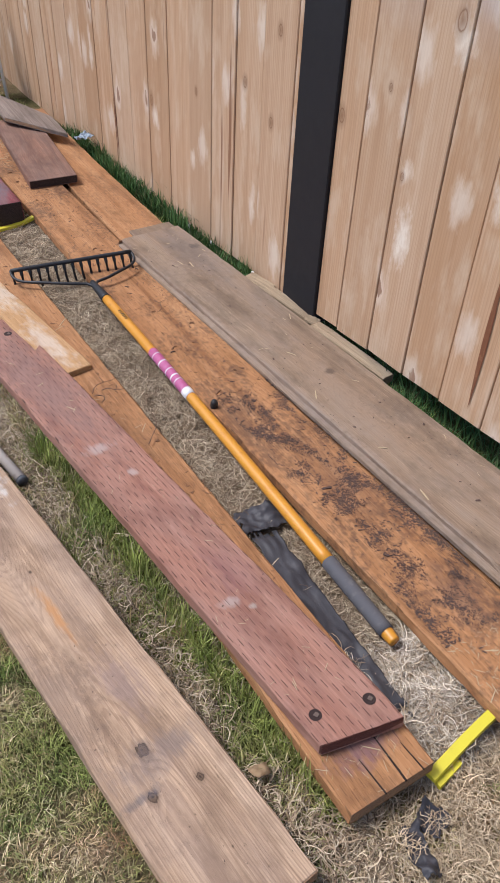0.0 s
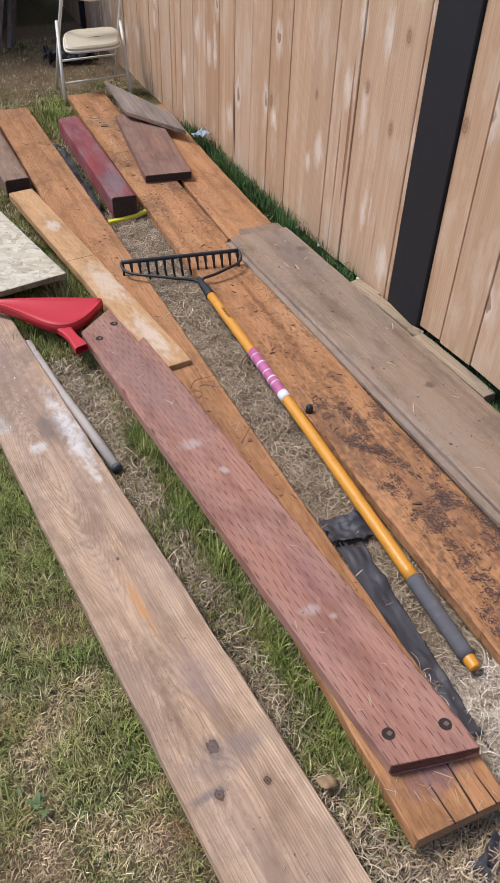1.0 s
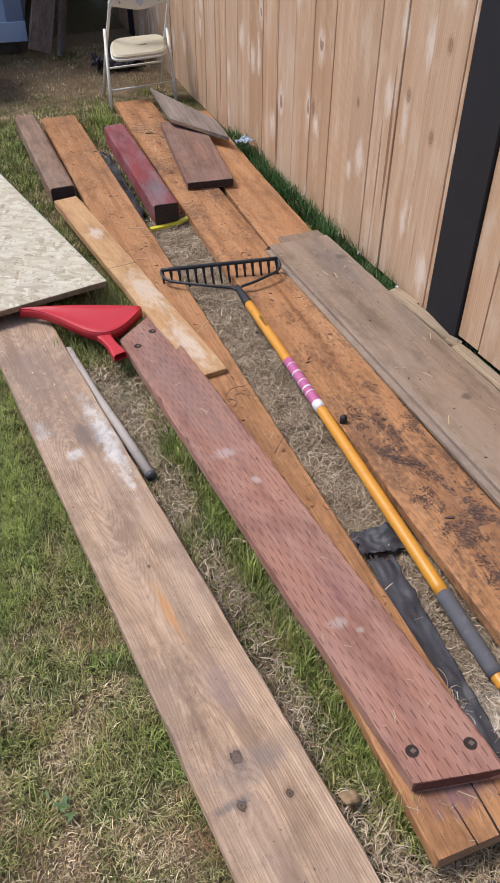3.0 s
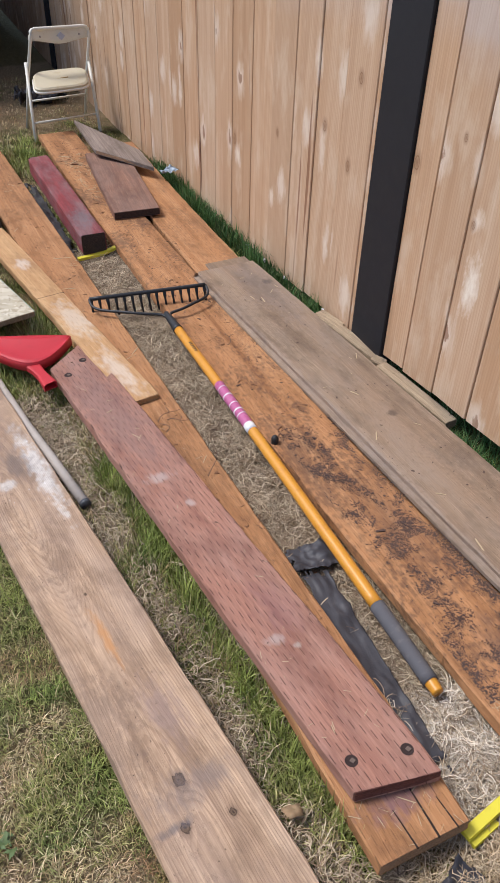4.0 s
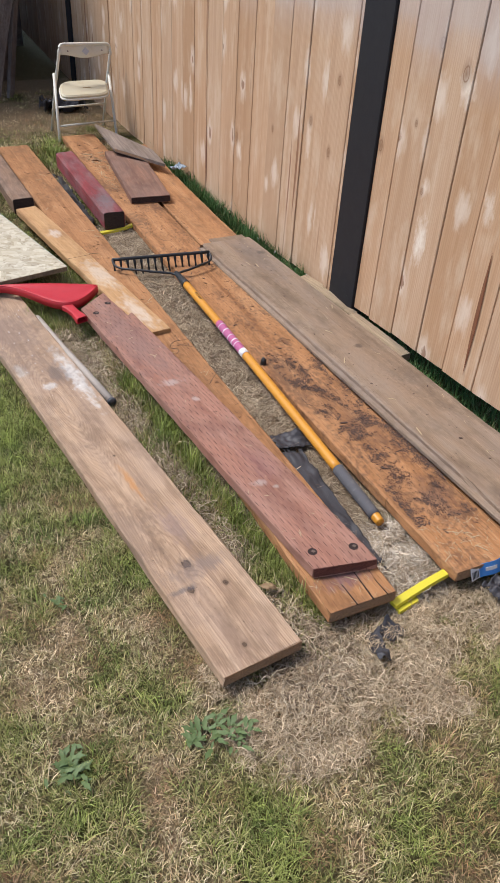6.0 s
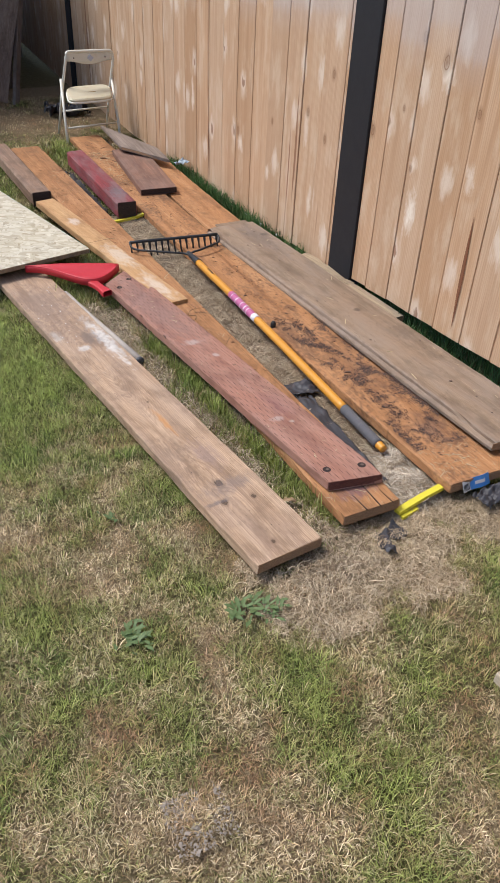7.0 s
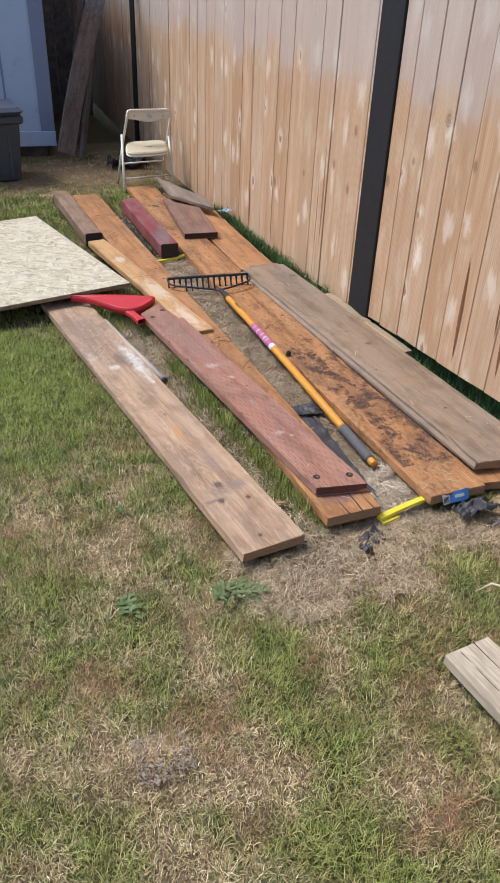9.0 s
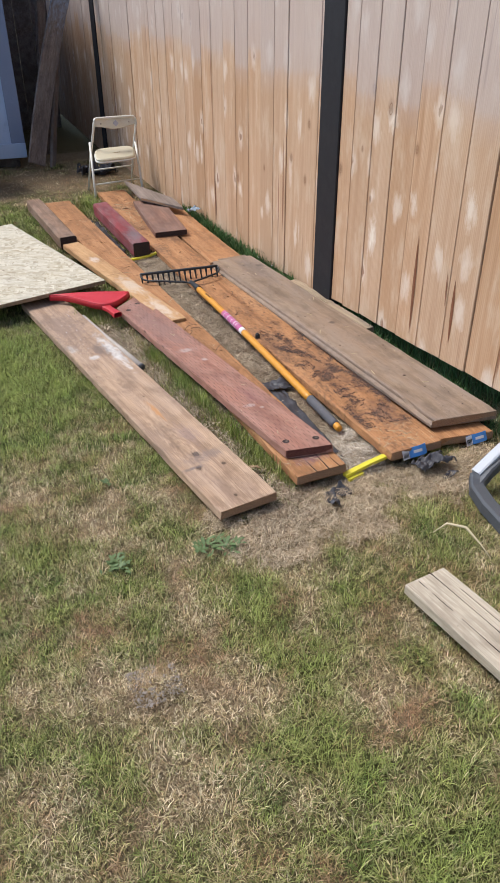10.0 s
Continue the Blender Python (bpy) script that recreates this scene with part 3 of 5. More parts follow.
def greenness(x, y):
    g = 0.59 + 0.36 * noise.noise((x * 1.9, y * 1.6, 3.0)) + 0.7 * noise.noise((x * 5.5, y * 5.0, 9.0)) + 0.5 * noise.noise((x * 15, y * 15, 5.0))
    g -= 0.75 * soft(x, y, 0.62, 0.28, 0.38, 0.16) + 0.8 * soft(x, y, 1.2, 0.36, 0.35, 0.1)
    g -= 0.9 * soft(x, y, -0.1, -0.17, 0.11, 0.09) + 0.4 * soft(x, y, 0.05, 0.75, 0.14, 0.3)
    g += 0.5 * soft(x, y, -0.15, 1.9, 0.3, 0.7) + 0.45 * soft(x, y, 0.56, 1.3, 0.06, 0.7) + 0.55 * soft(x, y, 0.42, 2.55, 0.15, 0.25)
    g += 0.25 * soft(x, y, 0.95, 0.05, 0.4, 0.2) + 0.7 * soft(x, y, 0.6, 0.95, 0.045, 0.35) + 0.6 * soft(x, y, 0.95, 5.05, 0.14, 0.35) + 0.5 * soft(x, y, -0.1, 5.0, 0.4, 0.5)
    g += 0.4 * soft(x, y, 0.35, 4.6, 0.1, 0.5)
    if 0.45 - 0.12 * y < x - 0.05 < 0.8 - 0.12 * y and 0.3 < y < 2.3:
        g = 0.35 + 0.55 * (g - 0.35)
    if 0.84 < x < 1.08 and 0.42 < y < 3.5:
        g -= 0.9
    if x > 1.42 and 0.7 < y < 4.5:
        g += 0.7
    if abs(x - (0.625 - 0.1 * (y - 1.0))) < 0.03 and 0.5 < y < 1.9:
        g += 0.6
    g -= 0.8 * soft(x, y, 0.8, 6.2, 1.2, 0.55) + 1.0 * (y > 6.9)
    g += 0.9 * soft(x, y, -0.2, 2.1, 0.3, 0.6) + 0.4 * soft(x, y, -0.5, 0.6, 0.2, 0.4)
    return min(1.6, max(0.0, g))


def ground_height(x, y):
    h = 0.012 * noise.noise((x * 2.2, y * 2.2, 1.0)) + 0.006 * noise.noise((x * 8, y * 8, 2.0)) - 0.004
    h += 0.02 * soft(x, y, -0.1, -0.17, 0.08, 0.06)
    return h


def build_lawn():
    def line(fine_from, fine_to, step, low, high):
        out = list(np.arange(fine_from, fine_to, step))
        d, a = step, fine_from
        while a > low:
            d *= 1.6
            a -= d
            out.insert(0, max(a, low))
        d, a = step, out[-1]
        while a < high:
            d *= 1.6
            a += d
            out.append(min(a, high))
        return out
    xs, ys = line(-1.0, 2.0, 0.03, -300, 300), line(-1.2, 7.4, 0.03, -300, 300)
    verts = [(x, y, ground_height(x, y) if abs(x) < 6 and abs(y) < 12 else 0.0) for y in ys for x in xs]
    w = len(xs)
    faces = [[j * w + i, j * w + i + 1, (j + 1) * w + i + 1, (j + 1) * w + i] for j in range(len(ys) - 1) for i in range(w - 1)]
    me = mesh("ground", verts, faces, M_SOIL, True)
    me.attributes.new("green", "FLOAT", "POINT").data.foreach_set("value", [greenness(x, y) if -1.1 < x < 2.1 and -1.3 < y < 7.5 else 0.6 for x, y, _ in verts])
    ob = new("ground", me)
    ob.matrix_world = LAWN
    return tagged(ob, "patchy lawn of green tufts and dry thatch", "lawn", kind="structure")


build_lawn()


def blades(name, label, count, area, length, mat, seed=1, lean=0.8, keep=None, width=0.0022, floor=0.0, tuft=0.05):
    """Grass as one sheet of small bent blades."""
    rnd = np.random.default_rng(seed)
    x0, y0, x1, y1 = area
    xs, ys = rnd.uniform(x0, x1, count), rnd.uniform(y0, y1, count)
    if keep:
        ok = np.array([keep(a, b, c) for a, b, c in zip(xs, ys, rnd.random(count))])
        xs, ys = xs[ok], ys[ok]
    n = len(xs)
    g = np.array([greenness(a, b) for a, b in zip(xs, ys)])
    z = np.array([ground_height(a, b) for a, b in zip(xs, ys)]) + floor
    # every blade belongs to a tuft and leans out from its middle
    cx, cy = np.floor(xs / tuft), np.floor(ys / tuft)
    chance = [np.modf(np.abs(np.sin(cx * a + cy * b) * 43758.5453))[0] for a, b in ((12.9898, 78.233), (39.346, 11.135), (73.156, 52.235), (26.65, 94.21))]
    ox, oy = xs - (cx + 0.2 + 0.6 * chance[0]) * tuft, ys - (cy + 0.2 + 0.6 * chance[1]) * tuft
    tall = length * rnd.uniform(0.5, 1.2, n) * (0.7 + 0.5 * np.minimum(g, 1)) * (0.7 + 0.55 * chance[2])
    turn, bend = np.arctan2(oy, ox) + rnd.normal(0, 1.4, n), np.clip(rnd.normal(lean, 0.35, n) + 0.35 * (1 - np.minimum(g, 1)), 0.1, 1.5)
    dx, dy = np.cos(turn), np.sin(turn)
    wide = width * rnd.uniform(0.6, 1.3, n)
    sx, sy = -dy * wide / 2, dx * wide / 2
    v = np.zeros((n, 5, 3))
    m1, m2 = tall * 0.55, tall
    r1, h1 = m1 * np.sin(bend * 0.75), m1 * np.cos(bend * 0.75)
    r2, h2 = r1 + (m2 - m1) * np.sin(bend * 1.08), h1 + (m2 - m1) * np.cos(bend * 1.08)
    v[:, 0] = np.stack([xs - sx, ys - sy, z - 0.004], 1)
    v[:, 1] = np.stack([xs + sx, ys + sy, z - 0.004], 1)
    v[:, 2] = np.stack([xs + dx * r1 + sx * 0.8, ys + dy * r1 + sy * 0.8, z + h1], 1)
    v[:, 3] = np.stack([xs + dx * r1 - sx * 0.8, ys + dy * r1 - sy * 0.8, z + h1], 1)
    v[:, 4] = np.stack([xs + dx * r2, ys + dy * r2, z + np.maximum(h2, 0.002)], 1)
    me = bpy.data.meshes.new(name)
    base = (np.arange(n) * 5)[:, None]
    loops = np.concatenate([base + [0, 1, 2, 3], base + [3, 2, 4]], 1).ravel()
    starts = (np.arange(n)[:, None] * 7 + [0, 4]).ravel()
    me.vertices.add(5 * n)
    me.vertices.foreach_set("co", v.ravel())
    me.loops.add(7 * n)
    me.loops.foreach_set("vertex_index", loops.astype(np.int32))
    me.polygons.add(2 * n)
    me.polygons.foreach_set("loop_start", starts.astype(np.int32))
    me.update(calc_edges=True)
    me.materials.append(mat)
    tone = np.clip((g - 0.5) * 1.25 + 0.5 + rnd.normal(-0.03, 0.34, n) + 0.5 * (chance[3] - 0.5), 0, 1.6)
    me.attributes.new("green", "FLOAT", "POINT").data.foreach_set("value", np.repeat(tone, 5))
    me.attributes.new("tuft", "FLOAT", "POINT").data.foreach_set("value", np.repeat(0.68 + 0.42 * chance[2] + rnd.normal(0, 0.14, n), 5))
    ob = new(name, me)
    ob.matrix_world = LAWN
    return tagged(ob, label, "grass", kind="stuff")


def strands(name, label, count, area, length, mat, seed=1, keep=None, width=0.0019, depth=0.03):
    """Matted dry grass: long curling strands lying over one another."""
    rnd = np.random.default_rng(seed)
    x0, y0, x1, y1 = area
    xs, ys = rnd.uniform(x0, x1, count), rnd.uniform(y0, y1, count)
    if keep:
        ok = np.array([keep(a, b, c) for a, b, c in zip(xs, ys, rnd.random(count))])
        xs, ys = xs[ok], ys[ok]
    n, steps = len(xs), 5
    z = np.array([ground_height(a, b) + depth * (0.55 + 0.9 * noise.noise((a * 17, b * 17, 6.0))) for a, b in zip(xs, ys)])
    top = z * rnd.uniform(0.15, 1.0, n) + 0.002
    way, curl = rnd.uniform(0, 2 * np.pi, n), rnd.normal(0, 0.55, n)
    reach = length * rnd.uniform(0.4, 1.2, n) / steps
    rise, wide = rnd.uniform(-0.004, 0.016, n), width * rnd.uniform(0.6, 1.3, n) / 2
    v = np.zeros((n, 2 * steps + 2, 3))
    px, py = xs.copy(), ys.copy()
    for k in range(steps + 1):
        taper = wide * (1.0 if k < steps else 0.3)
        pz = top + rise * math.sin(math.pi * k / steps)
        v[:, 2 * k] = np.stack([px - np.sin(way) * taper, py + np.cos(way) * taper, pz], 1)
        v[:, 2 * k + 1] = np.stack([px + np.sin(way) * taper, py - np.cos(way) * taper, pz + 0.0004], 1)
        way = way + curl + rnd.normal(0, 0.25, n)
        px, py = px + np.cos(way) * reach, py + np.sin(way) * reach
    base = (np.arange(n) * (2 * steps + 2))[:, None]
    quads = np.concatenate([base + [2 * k + 1, 2 * k + 3, 2 * k + 2, 2 * k] for k in range(steps)], 1).ravel()
    me = bpy.data.meshes.new(name)
    me.vertices.add(n * (2 * steps + 2))
    me.vertices.foreach_set("co", v.ravel())
    me.loops.add(len(quads))
    me.loops.foreach_set("vertex_index", quads.astype(np.int32))
    me.polygons.add(n * steps)
    me.polygons.foreach_set("loop_start", np.arange(0, len(quads), 4).astype(np.int32))
    me.update(calc_edges=True)
    me.materials.append(mat)
    me.attributes.new("green", "FLOAT", "POINT").data.foreach_set("value", np.repeat(np.clip(rnd.normal(-0.1, 0.12, n), 0, 1), 2 * steps + 2))
    # lower strands are darker: shade inside the mat put into the colour
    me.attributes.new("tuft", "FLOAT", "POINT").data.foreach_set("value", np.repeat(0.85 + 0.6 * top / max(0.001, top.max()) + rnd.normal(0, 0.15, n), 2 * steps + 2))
    ob = new(name, me)
    ob.matrix_world = LAWN
    return tagged(ob, label, "grass", kind="stuff")


# ---- the fence ----
FENCE_X = 1.63


def fence_foot(y):
    if y < 2.15:
        return -0.005 + (2.04 - y) * 0.105
    return -0.045 - (y - 2.24) * 0.08 if y < 6.0 else -0.346


def build_fence():
    root = thing("fence", Matrix.Identity(4), "tall cedar board fence, orange below and silvered above", "fence", kind="structure")
    edges = [2.24, 2.273, 2.469, 2.654, 2.832, 3.025, 3.222, 3.43, 3.634, 3.848, 4.05, 4.25, 4.45, 4.65, 4.85, 5.06, 5.26, 5.47, 5.68, 5.88, 6.09, 6.29, 6.5, 6.7, 6.9, 7.08]
    spans = list(zip(edges, edges[1:])) + [(7.25 + 0.2 * i, 7.45 + 0.2 * i) for i in range(14)]
    right = [2.03, 1.9, 1.725, 1.545, 1.37, 1.19, 1.0, 0.82, 0.63, 0.44, 0.26, 0.07, -0.12, -0.3, -0.49, -0.68, -0.86, -1.05, -1.24, -1.42, -1.61, -1.8, -1.98, -2.17, -2.35]
    spans += [(b, a) for a, b in zip(right, right[1:])]
    rnd = random.Random(4)
    for a, b in spans:
        foot, top, dx = fence_foot((a + b) / 2), 1.85 - 0.046 * (a + b) / 2, rnd.uniform(-0.003, 0.003)
        tilt = 0.0
        f0, f1 = fence_foot(a + 0.001) + rnd.uniform(-0.004, 0.004), fence_foot(b - 0.001) + rnd.uniform(-0.004, 0.004)
        gap = 0.0021
        v, f = boxes([(FENCE_X + dx, a + gap - 0.0, foot, FENCE_X + 0.019 + dx, b - gap, top, 0.0025)])
        v = [(x, y, (z if z > foot + 0.1 else z - foot + f0 + (f1 - f0) * (y - a) / (b - a))) for x, y, z in v]
        part("board", mesh("board", v, f, M_FENCE), root)
    for a, b, foot in ((2.026, 2.24, -0.03), (7.08, 7.25, -0.34)):
        v, f = boxes([(FENCE_X - 0.012, a + 0.003, foot - 0.02, FENCE_X + 0.05, b - 0.003, 2.0, 0.004)])
        part("post", mesh("post", v, f, M_BLACK), root, "black powder-coated steel post")
    # unseen boards added behind the joints to block light through the gaps
    for a, b in spans:
        v, f = boxes([(FENCE_X + 0.023, b - 0.05, fence_foot(b - 0.001) + 0.02, FENCE_X + 0.04, b + 0.05, 1.7 - 0.046 * b, 0.001)])
        part("backing_board", mesh("backing_board", v, f, M_DARKWOOD), root)
    for y in (2.82, 3.03, 3.23, 3.43, 3.05, 2.47):
        z = fence_foot(y)
        part("paint_fleck", mesh("paint_fleck", *boxes([(FENCE_X - 0.007, y - 0.011, z - 0.008, FENCE_X + 0.004, y + 0.011, z + 0.005, 0.001)]), M_WHITE), root, "white paint fleck")
    for y, z0, z1, w in ((1.25, 0.12, 0.6, 0.02), (0.95, 0.2, 0.5, 0.02), (3.83, -0.1, 0.25, 0.01), (1.01, 0.35, 0.52, 0.007)):
        v = [(FENCE_X - 0.0042, y + w * 0.5 * math.sin(3.1 * i / 9) * e + 0.01 * (i / 9), z0 + (z1 - z0) * i / 9) for i in range(10) for e in (-1, 1)]
        v += [(x + 0.006, y2, z) for x, y2, z in v]
        f = [[2 * i, 2 * i + 2, 2 * i + 3, 2 * i + 1] for i in range(9)] + [[20 + 2 * i + 1, 20 + 2 * i + 3, 20 + 2 * i + 2, 20 + 2 * i] for i in range(9)]
        part("sap_streak", mesh("sap_streak", v, f, plain("dark_sap", (0.16, 0.055, 0.025), 0.6, 0.0, 0.5, (0.3, 0.14, 0.07), 60)), root, "dark red-brown sap streak")
    v, f = boxes([(FENCE_X + 0.042, -2.35, 0.35, FENCE_X + 0.08, 2.04, 0.44, 0.004), (FENCE_X + 0.042, 2.25, 0.2, FENCE_X + 0.08, 7.07, 0.29, 0.004),
                  (FENCE_X + 0.042, -2.35, 1.5, FENCE_X + 0.08, 2.04, 1.59, 0.004), (FENCE_X + 0.042, 2.25, 1.4, FENCE_X + 0.08, 7.07, 1.49, 0.004)])
    part("rail", mesh("rail", v, f, M_DARKWOOD), root)


build_fence()

# ---- the long boards ----
lumber("board", (0.44, 0.425, 0.035), (0.148, 2.77, 0.02), 0.235, 0.04, M_NEAR, "weathered tan plank with dark knots lying on grass", length=2.44, skew0=0.0, seed=1)
lumber("board", (0.763, 0.488, 0.04), (0.684, 5.12, 0.01), 0.212, 0.04, M_ORANGE_A, "long orange-stained incised board with a split end", seed=2)
lumber("board", (1.178, 0.48, 0.04), (1.185, 5.27, 0.01), 0.235, 0.04, M_ORANGE_B, "long orange board spattered with dark soil", seed=3, bow=-0.04)
lumber("board", (1.43, 0.5, 0.02), (1.47, 4.9, 0.01), 0.235, 0.038, M_ORANGE_C, "orange board partly covered by a grey plank", seed=4, skew0=-0.04, bow=-0.06)
red = lumber("board", (0.767, 0.597, 0.082), (0.574, 2.5, 0.05), 0.185, 0.038, M_RED, "red-stained incised board with two countersunk holes", seed=5, skew0=-0.052, skew1=0.14, end=M_END_RED)
lumber("board", (1.455, 0.558, 0.073), (1.375, 2.92, 0.056), 0.29, 0.038, M_GREY, "wide grey-brown weathered plank with a moulded edge", seed=6, lip=0.018, skew0=-0.055)
lumber("board", (0.738, 2.11, 0.052), (0.511, 3.73, 0.06), 0.115, 0.038, M_LIGHT, "pale yellow two-by-four with whitish patches", seed=7, end=M_END_PALE)
lumber("beam", (0.928, 3.42, 0.03), (0.935, 4.6, 0.03), 0.118, 0.1, M_REDBEAM, "short red-painted post, worn to grey", seed=8, end=M_END_DARK, chamfer=0.01, category="post")
lumber("beam", (0.515, 3.82, 0.03), (0.48, 5.0, 0.03), 0.12, 0.09, M_OLDBEAM, "rotted brown post with a broken end", seed=9, end=M_END_DARK, chamfer=0.012, category="post")
lumber("board", (1.224, 3.68, 0.06), (1.33, 4.62, 0.06), 0.235, 0.04, M_DARKWOOD, "short dark brown board lying across others", seed=10, end=M_END_DARK)
lumber("board", (1.37, 4.36, 0.108), (1.39, 4.8, 0.118), 0.26, 0.024, M_GREYSCRAP, "short grey board resting askew on a stack", seed=11, roll=5, skew0=-0.32, skew1=-0.6)
lumber("board", (0.78, -0.165, 0.035), (0.9, -1.2, 0.03), 0.16, 0.038, M_STUD, "new pale stud lying on the lawn", seed=12, end=M_END_PALE)

# ---- strand board panel ----
ob = new("panel", mesh("panel", *boxes([(-1.22, 0, -0.008, 0, 1.55, 0.015, 0.001)]), M_OSB))
ob.matrix_world = LAWN @ pose(0.522, 2.8, 0.11, 0, 0, 12)
tagged(ob, "large pale strand board panel lying on planks", "panel")
M_EDGE_GREEN = plain("green_edge_paint", (0.2, 0.36, 0.28), 0.6, 0.0, 0.6, (0.4, 0.42, 0.36), 30)
M_EDGE = wood("strand_board_edge", (0.46, 0.33, 0.22), (0.36, 0.25, 0.16), (0.17, 0.11, 0.07), 2.0, 0.5)
for box in ((-1.219, -0.0025, -0.0068, -0.001, -0.0002, 0.0138, 0.0005), (0.0002, 0.001, -0.0068, 0.0025, 1.549, 0.0138, 0.0005)):
    front = box[0] < -1
    part("edge", mesh("edge", *boxes([box]), M_EDGE if front else M_EDGE_GREEN), ob, "rough brown layered edge" if front else "green-painted edge")

# ---- bolt holes in the red board ----
def disc_well(r, depth, sides=16):
    verts, faces = [], []
    for k, (rr, z) in enumerate(((r * 1.03, 0.0002), (r, 0.0009), (r * 0.94, 0.0006), (r * 0.9, 0.0004))):
        verts += [(rr * math.cos(2 * math.pi * s / sides), rr * math.sin(2 * math.pi * s / sides), z) for s in range(sides)]
    for k in range(3):
        faces += [[k * sides + s, k * sides + (s + 1) % sides, (k + 1) * sides + (s + 1) % sides, (k + 1) * sides + s] for s in range(sides)]
    faces.append([3 * sides + s for s in range(sides)])
    return verts, faces


M_HOLE = plain("rusty_hole", (0.035, 0.018, 0.015), 0.85, 0.0, 0.6, (0.025, 0.015, 0.013), 90)
M_BOLT = plain("rusty_bolt", (0.09, 0.05, 0.04), 0.7, 0.3, 0.6, (0.3, 0.25, 0.2), 120)
well, head = mesh("bolt_hole", *disc_well(0.0135, 0.01), M_HOLE, True), mesh("bolt_head", *boxes([(-0.005, -0.005, 0, 0.005, 0.005, 0.0022, 0.0012)]), M_BOLT)
for x, y in ((-0.056, 0.082), (0.058, 0.045), (-0.05, 1.77), (0.03, 1.84)):
    hole = part("bolt_hole", well, red, "dark countersunk bolt hole", pose(x, y, 0.0382))
    part("bolt_head", head, hole, "", pose(0.002, -0.001, 0.0004, 0, 0, 20))


# ---- garden rake ----
def build_rake():
    root = thing("rake", LAWN, "bow rake with a yellow handle and black steel head", "rake")
    left, right = Vector((0.748, 2.825, 0.115)), Vector((1.212, 2.735, 0.126))
    bar = [left.lerp(right, s / 12) for s in range(13)]
    part("head_bar", mesh("head_bar", *tube(bar, 0.0085, 8), M_RAKE, True), root, "black steel rake bar")
    for k in range(15):
        p = left.lerp(right, (k + 0.15) / 14.3)
        tip = [p, p + Vector((0.0, -0.006, -0.024)), p + Vector((0.0, -0.014, -0.05)), p + Vector((0.0, -0.03, -0.072))]
        part("tine", mesh("tine", *tube(tip, [0.0072, 0.0066, 0.0055, 0.004], 6), M_RAKE, True), root)
    socket = Vector((1.003, 2.615, 0.09))
    for end, way in ((left, -1), (right, 1)):
        bend = [end, end + Vector((0.004 * way, -0.03, -0.016)), end + Vector((-0.02 * way, -0.062, -0.024)), end.lerp(socket, 0.35) + Vector((0, -0.045, -0.008)),
                end.lerp(socket, 0.7) + Vector((0, -0.028, -0.002)), socket + Vector((0.014 * way, 0.018, 0)), socket + Vector((0.006 * way, -0.02, 0))]
        pts = [Vector(a).lerp(Vector(b), f) for a, b in zip(bend, bend[1:]) for f in (0, 0.5)] + [bend[-1]]
        pts = [pts[0]] + [(a + b * 2 + c) / 4 for a, b, c in zip(pts, pts[1:], pts[2:])] + [pts[-1]]
        part("bow", mesh("bow", *tube(pts, 0.0058, 8), M_RAKE, True), root)

    def along(y):
        s = (2.615 - y) / (2.615 - 0.75)
        return Vector((1.003 - 0.012 * s * s, y, 0.09 - 0.036 * s + 0.008 * math.sin(s * 3.1)))

    def stick(name, y0, y1, radii, mat, label, sides=14, n=12):
        pts = [along(y0 + (y1 - y0) * i / n) for i in range(n + 1)]
        rr = [radii[0] + (radii[1] - radii[0]) * i / n for i in range(n + 1)]
        return part(name, mesh(name, *tube(pts, rr, sides), mat, True), root, label)
    stick("ferrule", 2.63, 2.49, (0.012, 0.0195), M_RAKE, "black tapered ferrule")
    handle = stick("handle", 2.495, 1.03, (0.0172, 0.0178), M_YELLOW, "varnished yellow wooden handle", n=40)
    stick("grip", 1.035, 0.795, (0.0205, 0.0195), M_GRIP, "dark grey foam grip")
    stick("handle_end", 0.8, 0.765, (0.0165, 0.014), M_YELLOW, "chipped bare handle end")
    lab = stick("label", 2.085, 1.8, (0.0178, 0.0182), M_LABEL, "magenta paper label with illegible print")
    for y0, y1 in ((1.8, 1.835), (1.885, 1.889), (1.91, 1.917), (1.95, 1.954), (2.0, 2.006), (2.05, 2.053)):
        ob = part("label_print", mesh("label_print", *tube([along(y0), along(y1)], 0.01845, 14), M_WHITE, True), lab)
    for k in range(6):
        p = along(2.30 + 0.012 * k) + Vector((0.0, 0, 0.0172))
        part("print_bar", mesh("print_bar", *boxes([(p.x - 0.006, p.y, p.z - 0.002, p.x + 0.005, p.y + 0.006, p.z + 0.0006, 0.0004)]), M_KNOB), handle)


build_rake()


